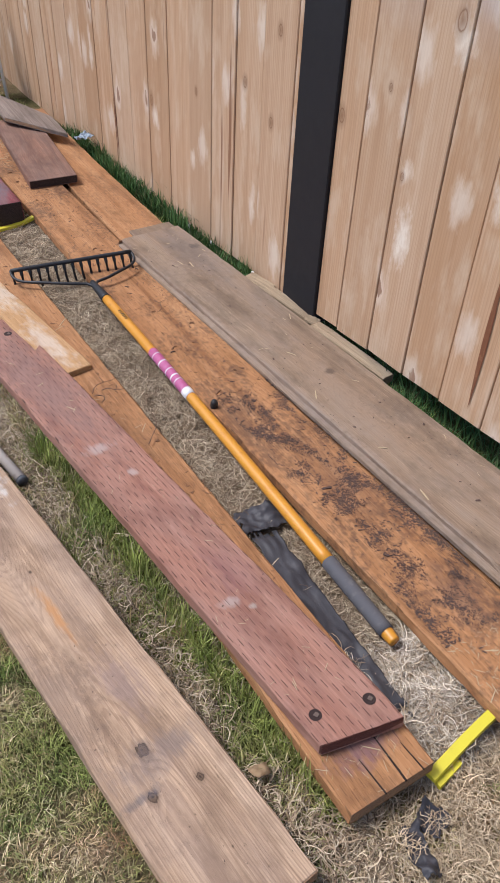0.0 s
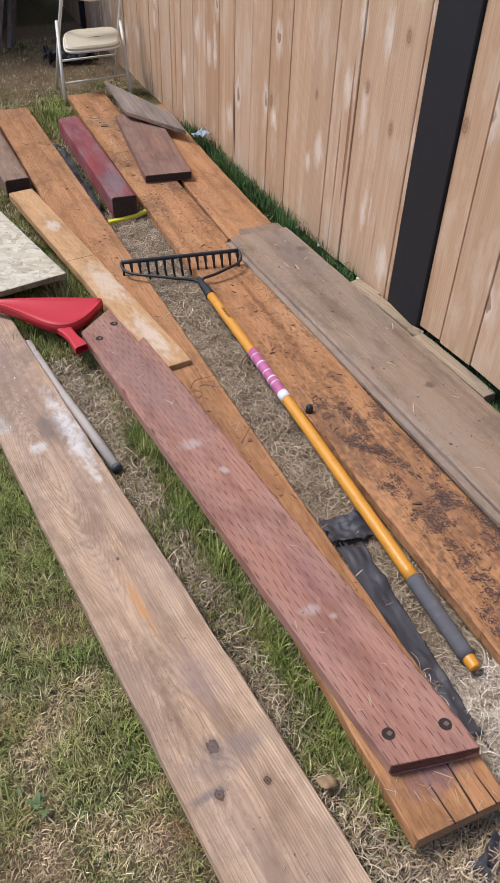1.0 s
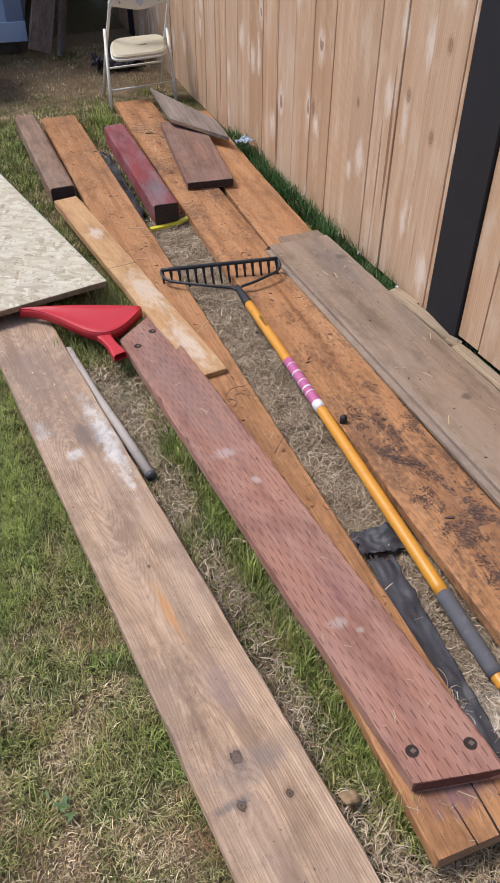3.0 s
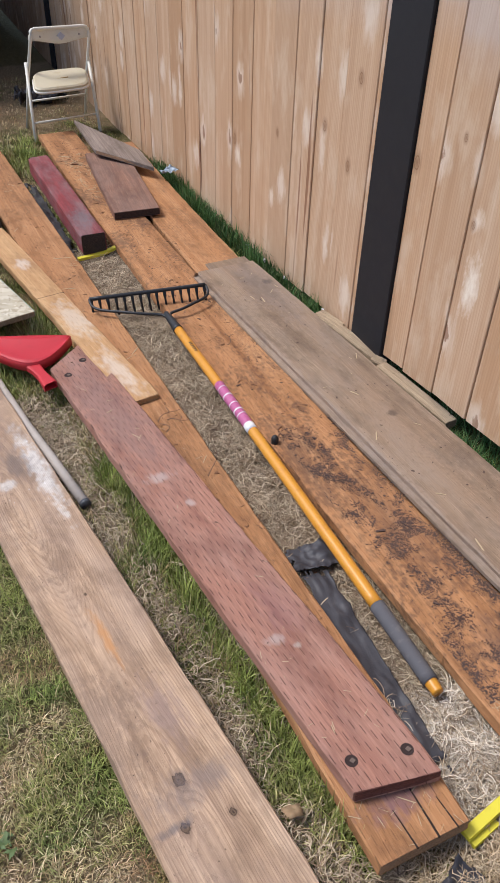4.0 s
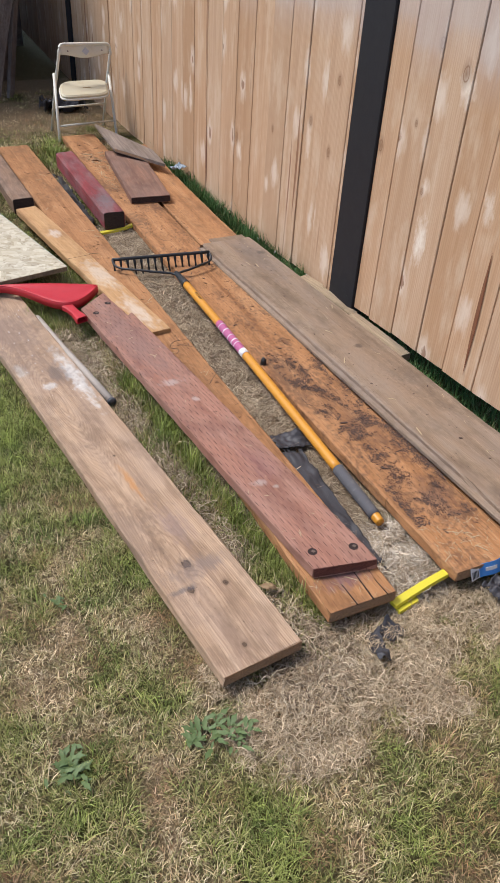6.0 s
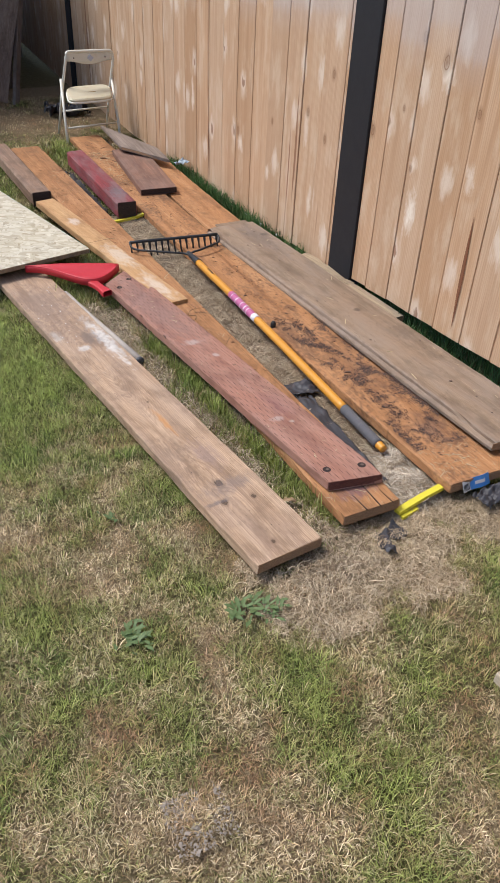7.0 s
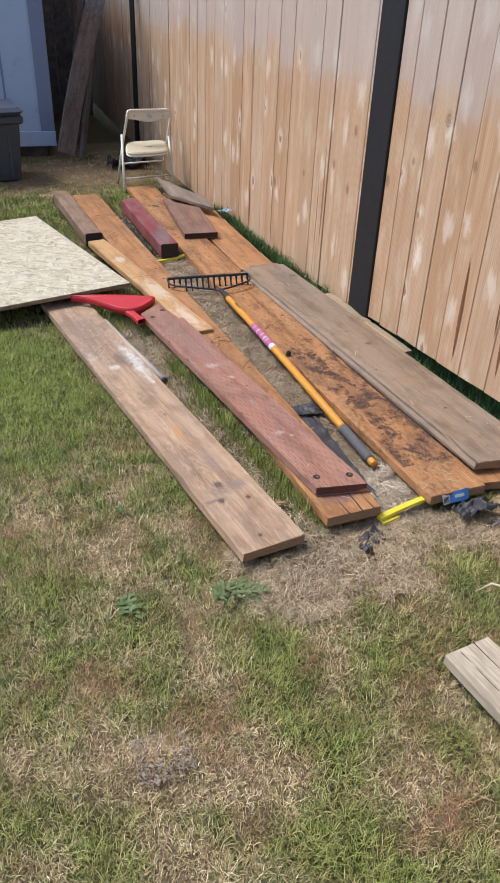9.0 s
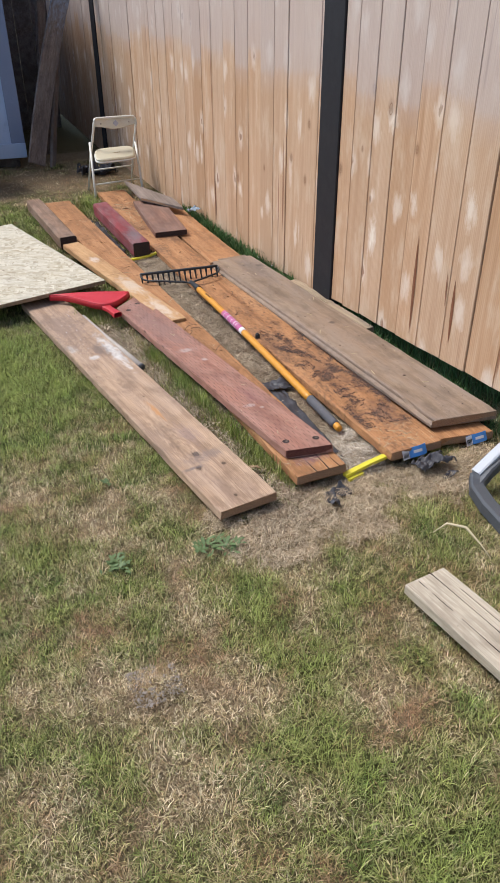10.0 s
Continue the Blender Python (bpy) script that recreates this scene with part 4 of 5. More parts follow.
# ---- dustpan ----
def build_dustpan():
    root = thing("dustpan", LAWN, "red plastic dustpan lying upside down", "dustpan")
    left, right, sag = Vector((0.175, 2.735, 0.112)), Vector((0.605, 2.585, 0.11)), Vector((-0.05, -0.16, -0.008))
    count, rows = 28, 8
    lip = [left.lerp(right, i / (count - 1)) + Vector((0, 0, 0.006 * math.sin(math.pi * i / (count - 1)))) for i in range(count)]
    back = [p + sag * (math.sin(math.pi * (i / (count - 1)) ** 2.0) ** 0.9) + Vector((0, -0.008, 0)) for i, p in enumerate(lip)]
    verts, faces = [], []
    for j in range(rows):
        for p, q in zip(lip, back):
            r = p.lerp(q, j / (rows - 1))
            r.z -= 0.006 * math.sin(math.pi * j / (rows - 1))
            verts.append(r)
    for drop, out in ((-0.006, 0.003), (-0.03, 0.006)):
        verts += [q + Vector((0, -out, drop)) for q in back]
    faces = [[j * count + i, j * count + i + 1, (j + 1) * count + i + 1, (j + 1) * count + i] for j in range(rows + 1) for i in range(count - 1)]
    ob = part("tray", mesh("tray", verts, faces, M_PAN, True), root)
    mod = ob.modifiers.new("thick", "SOLIDIFY")
    mod.thickness, mod.offset = 0.003, -1
    part("rim", mesh("rim", *tube(back, 0.0035, 8), M_PAN, True), root)
    # a hollow, flared grip with square sides
    grip = [((0.44, 2.47, 0.086), 0.026, 0.013), ((0.447, 2.43, 0.088), 0.019, 0.012), ((0.455, 2.385, 0.09), 0.018, 0.012), ((0.463, 2.335, 0.091), 0.022, 0.014), ((0.467, 2.308, 0.091), 0.024, 0.015)]
    gv = [Vector(c) + Vector((dx * w, dx * w * 0.3, dz * h)) for c, w, h in grip for dx, dz in ((-1, -0.8), (1, -0.8), (1, 0.6), (0.7, 1), (-0.7, 1), (-1, 0.6))]
    gf = [[6 * k + i, 6 * k + (i + 1) % 6, 6 * k + 6 + (i + 1) % 6, 6 * k + 6 + i] for k in range(4) for i in range(6)]
    ob = part("handle", mesh("handle", gv, gf, M_PAN), root)
    mod = ob.modifiers.new("thick", "SOLIDIFY")
    mod.thickness = 0.003


build_dustpan()


# ---- folding chair ----
def build_chair():
    root = thing("folding_chair", LAWN, "cream metal folding chair standing on bare lawn", "chair")
    al, ar, bl, br = Vector((1.068, 5.62, 0)), Vector((1.485, 5.67, 0)), Vector((1.06, 5.27, 0)), Vector((1.485, 5.33, 0))
    back = (al - bl).normalized()
    tl, tr = Vector((1.15, 5.48, 0.618)), Vector((1.54, 5.53, 0.604))
    across = (tr - tl).normalized()
    r = 0.0105
    pl, pr = al.lerp(tl, 0.63), ar.lerp(tr, 0.63)
    frame_pts = [al, al.lerp(tl, 0.5), tl - Vector((0, 0, 0.06)), tl - Vector((0, 0, 0.035)) + across * 0.001, tl - Vector((0, 0, 0.016)) + across * 0.007, tl - Vector((0, 0, 0.005)) + across * 0.018, tl + across * 0.036,
                 tr - across * 0.036, tr - Vector((0, 0, 0.005)) - across * 0.018, tr - Vector((0, 0, 0.016)) - across * 0.007, tr - Vector((0, 0, 0.035)) - across * 0.001, tr - Vector((0, 0, 0.06)), ar.lerp(tr, 0.5), ar]
    part("back_frame", mesh("back_frame", *tube(frame_pts, r, 10), M_CHAIR, True), root)
    for foot, top, out in ((bl, pl, -1), (br, pr, 1)):
        off = across * 0.011 * out
        part("front_leg", mesh("front_leg", *tube([foot + off, top + off + Vector((0, 0, 0.03))], r, 10), M_CHAIR, True), root)
    for a, b, h in ((bl, br, 0.13), (al, ar, 0.14)):
        part("crossbar", mesh("crossbar", *tube([a.lerp(pl if a is bl else tl, h / 0.5), b.lerp(pr if b is br else tr, h / 0.5)], 0.007, 8), M_CHAIR, True), root)
    # seat with rounded front corners
    kl, kr, fl, fr = Vector((1.14, 5.53, 0.335)), Vector((1.505, 5.58, 0.328)), Vector((1.085, 5.25, 0.292)), Vector((1.45, 5.3, 0.285))
    outline = []
    for k in range(28):
        a = 2 * math.pi * k / 28
        u, v = (0.5 + 0.5 * math.copysign(abs(f) ** 0.42, f) for f in (math.cos(a), math.sin(a)))
        outline.append(fl.lerp(fr, u).lerp(kl.lerp(kr, u), v))
    def slab(pts, t):
        n = len(pts)
        mid = sum(pts, Vector()) / n
        v = list(pts) + [p + Vector((0, 0, t * 0.7)) for p in pts] + [mid.lerp(p, 0.93) + Vector((0, 0, t)) for p in pts]
        f = [list(range(n))[::-1], [2 * n + i for i in range(n)]]
        for k in (0, n):
            f += [[k + i, k + (i + 1) % n, k + n + (i + 1) % n, k + n + i] for i in range(n)]
        return v, f
    seat = part("seat", mesh("seat", *slab(outline, 0.03), M_SEAT), root, "cream vinyl seat with a brown stain")
    mid = sum(outline, Vector()) / 28 + Vector((0, 0, 0.0285))
    part("tear", mesh("tear", *boxes([(mid.x - 0.04, mid.y - 0.012, mid.z, mid.x + 0.05, mid.y + 0.008, mid.z + 0.001, 0.0004)]), plain("brown_stain", (0.3, 0.18, 0.05), 0.8)), seat)
    part("seat_rim", mesh("seat_rim", *tube([p + Vector((0, 0, 0.002)) for p in outline + outline[:1]], 0.0075, 8), M_CHAIR, True), root)
    # dished back panel with a curved lower edge
    v, f, nx, nz = [], [], 14, 5
    for j in range(nz):
        for i in range(nx):
            s = i / (nx - 1)
            low = 0.062 + 0.028 * math.sin(s * math.pi) ** 2
            p = tl.lerp(tr, 0.02 + 0.96 * s) + back * 0.018 * math.sin(s * math.pi) - Vector((0, 0, 0.006 + low * j / (nz - 1)))
            v.append(p)
    f = [[j * nx + i, j * nx + i + 1, (j + 1) * nx + i + 1, (j + 1) * nx + i] for j in range(nz - 1) for i in range(nx - 1)]
    panel = part("backrest", mesh("backrest", v, f, M_CHAIR, True), root)
    mod = panel.modifiers.new("thick", "SOLIDIFY")
    mod.thickness = 0.003
    for s in (0.17, 0.83):
        p = tl.lerp(tr, s) - back * 0.004 - Vector((0, 0, 0.045))
        part("rivet", mesh("rivet", *tube([p - back * 0.006, p + back * 0.012], 0.006, 8), M_PIPE, True), panel)
    p = tl.lerp(tr, 0.52) - Vector((0, 0, 0.05))
    part("sticker", mesh("sticker", *tube([p - back * 0.002 - across * 0.0, p + back * 0.0125], 0.025, 4), plain("faded_sticker", (0.5, 0.52, 0.6), 0.5)), panel)


build_chair()


# ---- straps, tags, fabric, pipe, strips ----
def strap(points, width, label):
    verts, faces = [], []
    for k, p in enumerate(points):
        a = points[min(k + 1, len(points) - 1)]
        b = points[max(k - 1, 0)]
        way = (Vector(a) - Vector(b)).normalized()
        side = way.cross((0, 0, 1)).normalized() * width / 2
        p = Vector(p)
        verts += [p - side, p + side, p + side * 0.9 + Vector((0, 0, 0.012)), p - side * 0.9 + Vector((0, 0, 0.012))]
    for k in range(len(points) - 1):
        faces += [[4 * k + i, 4 * k + (i + 1) % 4, 4 * k + 4 + (i + 1) % 4, 4 * k + 4 + i] for i in range(4)]
    n = 4 * (len(points) - 1)
    faces += [[3, 2, 1, 0], [n, n + 1, n + 2, n + 3]]
    ob = new("strap", mesh("strap", verts, faces, M_STRAP))
    ob.matrix_world = LAWN
    return tagged(ob, label, "strap", "yellow straps")


strap([(0.86, 0.482, 0.026), (0.91, 0.492, 0.03), (0.97, 0.504, 0.034), (1.02, 0.513, 0.036), (1.075, 0.522, 0.038)], 0.025, "bright yellow plastic strap between two boards")
strap([(0.868, 0.466, 0.012), (0.9, 0.472, 0.014), (0.94, 0.481, 0.014)], 0.016, "yellow plastic strap end half buried in dry grass")
strap([(0.84, 3.4, 0.02), (0.93, 3.405, 0.022), (0.965, 3.41, 0.024), (1.06, 3.43, 0.04)], 0.026, "yellow plastic strap beside the red post")


def tag(x, y, z, label, width=0.1, tilt=-22):
    root = thing("price_tag", LAWN @ pose(x, y, z, tilt, -8, -4), label, "tag", "blue tags on board ends")
    def sheet(x0, x1, z0, z1, out, mat, name):
        v, f, n = [], [], 8
        for i in range(n + 1):
            s = i / n
            xx = x0 + (x1 - x0) * s
            yy = -out - 0.004 * math.sin(xx * 70)
            v += [(xx, yy, z0), (xx, yy - 0.002, z1)]
        f = [[2 * i, 2 * i + 2, 2 * i + 3, 2 * i + 1] for i in range(n)]
        ob = part(name, mesh(name, v, f, mat), root)
        mod = ob.modifiers.new("thick", "SOLIDIFY")
        mod.thickness = 0.0008
    sheet(-width / 2, width / 2, -0.02, 0.022, 0.004, M_BLUE, "tag_sheet")
    sheet(-width / 2 - 0.004, -width / 2 + 0.026, -0.019, 0.021, 0.006, M_WHITE, "barcode_field")
    for k in range(5):
        sheet(-width / 2 + 0.005 * k, -width / 2 + 0.005 * k + 0.0022, -0.015, 0.008, 0.0075, M_KNOB, "print_bar")
    sheet(-0.005, 0.03, -0.004, 0.008, 0.006, M_WHITE, "print_bar")


tag(1.165, 0.476, 0.06, "blue and white tag stapled to a board end")
tag(1.47, 0.488, 0.036, "blue and white tag stapled to an end grain", 0.09)


def crumple(name, label, x, y, z, sx, sy, h, seed, mat=None, hole=None, category="landscape fabric", turn=0.0, ragged=0.35):
    """A torn, crumpled piece of sheet."""
    n = 44
    verts, faces = [], []
    for j in range(n):
        for i in range(n):
            u, v = i / (n - 1) * 2 - 1, j / (n - 1) * 2 - 1
            mx, my = u * sx * 9, v * sy * 9
            zz = h * (0.5 + noise.noise((mx + seed, my, seed * 3.1))) + 0.4 * h * noise.noise((mx * 3, my * 3 + seed, 1.0))
            verts.append((u * sx / 2, v * sy / 2, max(0.002, zz)))
    for j in range(n - 1):
        for i in range(n - 1):
            u, v = (i + 0.5) / (n - 1) * 2 - 1, (j + 0.5) / (n - 1) * 2 - 1
            if max(abs(u), abs(v)) > 0.72 + ragged * noise.noise((u * sx * 15 + seed, v * sy * 15, 7.0)) + 0.12 * noise.noise((u * sx * 45 + seed, v * sy * 45, 2.0)) + 0.1:
                continue
            if hole and ((u - hole[0]) / hole[2]) ** 2 + ((v - hole[1]) / hole[3]) ** 2 < 1:
                continue
            faces.append([j * n + i, j * n + i + 1, (j + 1) * n + i + 1, (j + 1) * n + i])
    ob = new(name, mesh(name, verts, faces, mat or M_CLOTH, True))
    ob.matrix_world = LAWN @ pose(x, y, z, 0, 0, turn)
    mod = ob.modifiers.new("thick", "SOLIDIFY")
    mod.thickness = 0.0015
    return tagged(ob, label, category, "black weed fabric" if mat is None else "")


crumple("weed_fabric", "torn black weed fabric beside the rake handle", 0.903, 0.93, 0.026, 0.085, 0.72, 0.014, 1.0, turn=-3, ragged=0.1)
crumple("weed_fabric", "black fabric lying under the rake handle", 0.945, 1.275, 0.03, 0.17, 0.11, 0.014, 2.0, ragged=0.2, turn=-10)
crumple("weed_fabric", "black fabric scrap at a board end", 0.755, 0.385, 0.008, 0.05, 0.13, 0.035, 3.0, turn=-8)
crumple("weed_fabric", "small black fabric scrap at a board end", 0.815, 0.42, 0.008, 0.07, 0.07, 0.03, 4.0, turn=30)
crumple("weed_fabric", "bunched black fabric under a tagged board", 1.21, 0.415, 0.008, 0.17, 0.1, 0.05, 5.0, turn=5)
crumple("weed_fabric", "black fabric shred on dry grass", 1.24, 0.345, 0.006, 0.09, 0.03, 0.02, 6.0, turn=12)
crumple("weed_fabric", "black fabric strip beside the red post", 0.835, 3.95, 0.02, 0.06, 1.1, 0.02, 7.0, M_KNOB)
# crumpled fabric sheet stands in for a clump of debris
crumple("weed_fabric", "dark rag heaped behind the chair", 1.3, 6.25, 0.0, 0.4, 0.3, 0.1, 8.0)
crumple("plastic_scrap", "pale blue plastic scrap under a grey board", 1.565, 4.16, 0.085, 0.1, 0.08, 0.03, 9.0, plain("blue_film", (0.24, 0.3, 0.36), 0.35), category="plastic")

ob = new("pipe", mesh("pipe", *tube([(0.31, 2.5, 0.035), (0.35, 2.2, 0.037), (0.385, 2.0, 0.036), (0.428, 1.74, 0.033)], 0.016, 12), M_PIPE, True))
ob.matrix_world = LAWN
tagged(ob, "dull grey pipe lying in grass beside a plank", "pipe")
part("pipe_socket", mesh("pipe_socket", *tube([(0.427, 1.748, 0.033), (0.429, 1.735, 0.032)], 0.0168, 12), M_SAW, True), ob, "dark rubber ring")

for y0, y1, x, w in ((2.3, 2.42, 1.585, 0.06), (2.05, 2.285, 1.6, 0.05), (2.0, 2.04, 1.6, 0.05), (1.6, 1.985, 1.612, 0.05)):
    lumber("offcut", (x + 0.02, y0, 0.035), (x - 0.012, y1, 0.045), w, 0.035, M_PALE, "pale offcut lying along the fence foot", group="offcuts along the fence", seed=int(y0 * 90))

lumber("board", (1.44, 2.3, 0.054), (1.43, 3.04, 0.054), 0.2, 0.01, M_GREY, "thin grey board under a wider plank", seed=31)

ob = new("knob", mesh("knob", *tube([(0, 0, -0.03), (0, 0, 0.02), (0, 0, 0.03)], [0.012, 0.012, 0.006], 10), M_KNOB, True))
ob.matrix_world = LAWN @ pose(1.045, 1.73, 0.07)
tagged(ob, "black plastic plug at a board edge", "plug")

# ---- grey plastic trestle foot at the lawn's edge ----
root = thing("trestle", LAWN, "dark grey plastic trestle foot on the lawn", "trestle")
part("foot", mesh("foot", *boxes_along([(1.2, -0.12, 0.03), (1.206, -0.03, 0.03), (1.22, 0.09, 0.034), (1.24, 0.18, 0.042), (1.27, 0.225, 0.064)], 0.026, 0.03), M_SAW), root)
part("brace", mesh("brace", *boxes_along([(1.245, 0.19, 0.05), (1.31, 0.21, 0.085), (1.43, 0.23, 0.14)], 0.02, 0.022), M_SAW), root)
part("leg", mesh("leg", *boxes_along([(1.262, 0.222, 0.084), (1.34, 0.235, 0.127), (1.45, 0.25, 0.185)], 0.021, 0.012), M_GALV), root, "light grey leg")

# ---- the far end: shed, bin, leaning planks, back fence ----
root = thing("shed", LAWN @ pose(0.72, 6.9, 0.0, 0, 0, -8), "blue-painted garden shed with grooved siding", "shed")
# rear half of wall and roof is unseen, lengthened to shade the gap
part("wall", mesh("wall", *boxes([(-2.4, 0.0, 0.16, 0.0, 4.6, 2.4, 0.004)]), M_SHED), root)
for x in (-0.42, -0.82, -1.22, -1.62):
    part("siding_groove", mesh("siding_groove", *boxes([(x, -0.004, 0.24, x + 0.018, 0.0005, 2.38, 0.001)]), M_SHEDTRIM), root)
part("corner_trim", mesh("corner_trim", *boxes([(-0.11, -0.022, 0.16, 0.022, -0.002, 2.4, 0.003), (0.002, -0.002, 0.16, 0.022, 0.1, 2.4, 0.003)]), M_SHEDTRIM), root, "darker blue corner board")
part("skirt", mesh("skirt", *boxes([(-2.4, -0.03, 0.1, 0.025, -0.006, 0.24, 0.003)]), M_SHED), root)
part("roof", mesh("roof", *boxes([(-2.5, -0.06, 2.4, 0.1, 4.7, 2.48, 0.01)]), M_SHEDTRIM), root)
part("footing", mesh("footing", *boxes([(-2.35, 0.1, -0.05, -0.06, 4.4, 0.16, 0.004)]), M_LEAN), root)

root = thing("wheelie_bin", LAWN @ pose(0.05, 6.13, 0, 0, 0, 3), "black plastic refuse bin with a domed lid", "bin")
v, f = boxes([(-0.26, -0.25, 0.0, 0.26, 0.25, 0.53, 0.02)])
part("body", mesh("body", [(x * (0.84 + 0.16 * z / 0.55), y * (0.84 + 0.16 * z / 0.55), z) for x, y, z in v], f, M_BIN), root)
part("collar", mesh("collar", *boxes([(-0.285, -0.275, 0.48, 0.285, 0.275, 0.545, 0.012)]), M_BIN), root)
v, f = boxes([(-0.29, -0.29, 0.547, 0.29, 0.28, 0.61, 0.03)])
part("lid", mesh("lid", v, f, plain("lid_plastic", (0.05, 0.06, 0.085), 0.35, 0.0, 0.3, (0.12, 0.13, 0.16), 9)), root, "blue-black lid with a sheen")
for x in (-0.15, 0.0, 0.15):
    part("rib", mesh("rib", *boxes([(x - 0.014, -0.24, 0.05, x + 0.014, -0.222, 0.5, 0.005)]), M_BIN), root)

def leaning(near, far, width, thick, mat, label, seed, bend=0.0):
    ob = new("plank", mesh("plank", *plank((Vector(far) - Vector(near)).length, width, thick, crown=bend, seed=seed), mat))
    ob.matrix_world = lying(near, far, 80)
    return tagged(ob, label, "plank", "planks leaning by the shed")


leaning((0.79, 6.7, 0.06), (1.5, 7.05, 1.95), 0.18, 0.03, M_LEAN_PAINTED, "dark weathered plank leaning between shed and fence", 41, -0.1)
leaning((0.95, 6.8, -0.01), (1.42, 7.4, 1.9), 0.06, 0.04, M_LEAN, "narrow dark batten leaning by the fence", 42)
leaning((1.02, 7.5, -0.01), (1.3, 7.9, 1.9), 0.14, 0.03, M_LEAN, "dark plank deep in the gap", 43)

# boards added to close the gap, its deep shade put into their colour
root = thing("fence_back", Matrix.Identity(4), "dark board fence closing the far end", "fence", kind="structure")
for k in range(3):
    part("board", mesh("board", *boxes([(1.55 - 0.2 * k - 0.197, 9.2, -0.5, 1.55 - 0.2 * k, 9.22, 1.5, 0.002)]), M_LEAN), root)

# ---- low weeds ----
M_WEED = plain("weed_leaf", (0.075, 0.125, 0.035), 0.6, 0.0, 0.5, (0.16, 0.2, 0.08), 60)


def weed(x, y, size, count, label, seed):
    rnd = random.Random(seed)
    root = thing("weed", LAWN @ pose(x, y, 0.006), label, "weed", "broad-leaved weeds")
    for k in range(count):
        a, l, lift = 2.4 * k + rnd.uniform(-0.5, 0.5), size * rnd.uniform(0.35, 0.9), rnd.uniform(0.1, 0.9)
        v, f = [], []
        bx, by = rnd.gauss(0, size * 0.45), rnd.gauss(0, size * 0.45)
        for i in range(6):
            s = i / 5
            w = l * 0.12 * math.sin(math.pi * min(1, s * 0.85 + 0.12)) * (1 + 0.7 * (i % 2))
            h = l * (lift * s - 0.55 * lift * s * s)
            for e in (-1, 0, 1):
                px, py = s * l, e * w
                v.append((bx + px * math.cos(a) - py * math.sin(a), by + px * math.sin(a) + py * math.cos(a), h + abs(e) * 0.12 * w + 0.004))
        f = [[3 * i + j, 3 * i + j + 1, 3 * i + 4 + j, 3 * i + 3 + j] for i in range(5) for j in range(2)]
        part("leaf", mesh("leaf", v, f, M_WEED, True), root)


weed(-0.06, 0.36, 0.048, 40, "low broad-leaved weed in dry grass", 1)
weed(0.25, 0.33, 0.048, 36, "broad-leaved weed beside a plank end", 2)
weed(0.32, 0.3, 0.04, 26, "small broad-leaved weed in the lawn", 3)
weed(0.02, 0.86, 0.034, 12, "small weed by the plank edge", 4)
weed(0.72, -0.32, 0.05, 9, "weed beside the new stud", 5)
weed(1.63, 1.98, 0.05, 8, "small green weed at the post's foot", 6)

ob = new("straw", mesh("straw", *tube([(0.97, 0.06, 0.02), (1.0, 0.03, 0.07), (1.04, -0.02, 0.075), (1.06, -0.08, 0.04), (1.065, -0.13, 0.015)], [0.002, 0.004, 0.005, 0.003, 0.001], 6), plain("straw", (0.55, 0.47, 0.3), 0.7), True))
ob.matrix_world = LAWN
tagged(ob, "dry seed stalk standing in the lawn", "straw")

# ---- loose soil, needles and chaff on the boards ----
def litter(name, label, place, count, x, y, size, mat, seed, stretch=1.0, clump=0.0, loose=1.1):
    rnd = np.random.default_rng(seed)
    verts, faces = [], []
    inv = place
    while len(faces) < 6 * count:
        px, py = rnd.uniform(-x, x), rnd.uniform(y[0], y[1])
        if clump and noise.noise((px * 14, py * 9, seed)) + 0.6 * noise.noise((px * 40, py * 32, seed)) + loose * (rnd.random() - 0.5) < clump:
            continue
        s = size * rnd.lognormal(0.0, 0.5)
        a = rnd.uniform(0, math.pi)
        lx, w, h = s * stretch, s * 0.6, s * 0.5
        k = len(verts)
        for zz, q in ((0.0, 1.0), (h, 0.6)):
            for ux, uy in ((-lx * q, -w), (lx * q, -w * 0.7), (lx * 0.8 * q, w), (-lx * 0.9 * q, w * 0.8)):
                verts.append((px + ux * math.cos(a) - uy * math.sin(a), py + ux * math.sin(a) + uy * math.cos(a), zz))
        faces += [[k + 3, k + 2, k + 1, k], [k + 4, k + 5, k + 6, k + 7]] + [[k + i, k + (i + 1) % 4, k + 4 + (i + 1) % 4, k + 4 + i] for i in range(4)]
    ob = new(name, mesh(name, verts, faces, mat))
    ob.matrix_world = place
    return tagged(ob, label, "debris", kind="stuff")


M_SOILBITS = plain("dark_soil_bits", (0.055, 0.036, 0.032), 0.95, 0.0, 0.8, (0.13, 0.08, 0.06), 90)
M_STRAWBITS = plain("straw_bits", (0.5, 0.4, 0.25), 0.85, 0.0, 0.5, (0.25, 0.17, 0.1), 150)
M_REDBITS = plain("brown_chips", (0.22, 0.11, 0.055), 0.9, 0.0, 0.5, (0.1, 0.05, 0.03), 150)


def top_of(ob, thick):
    return ob.matrix_world @ Matrix.Translation((0, 0, thick))


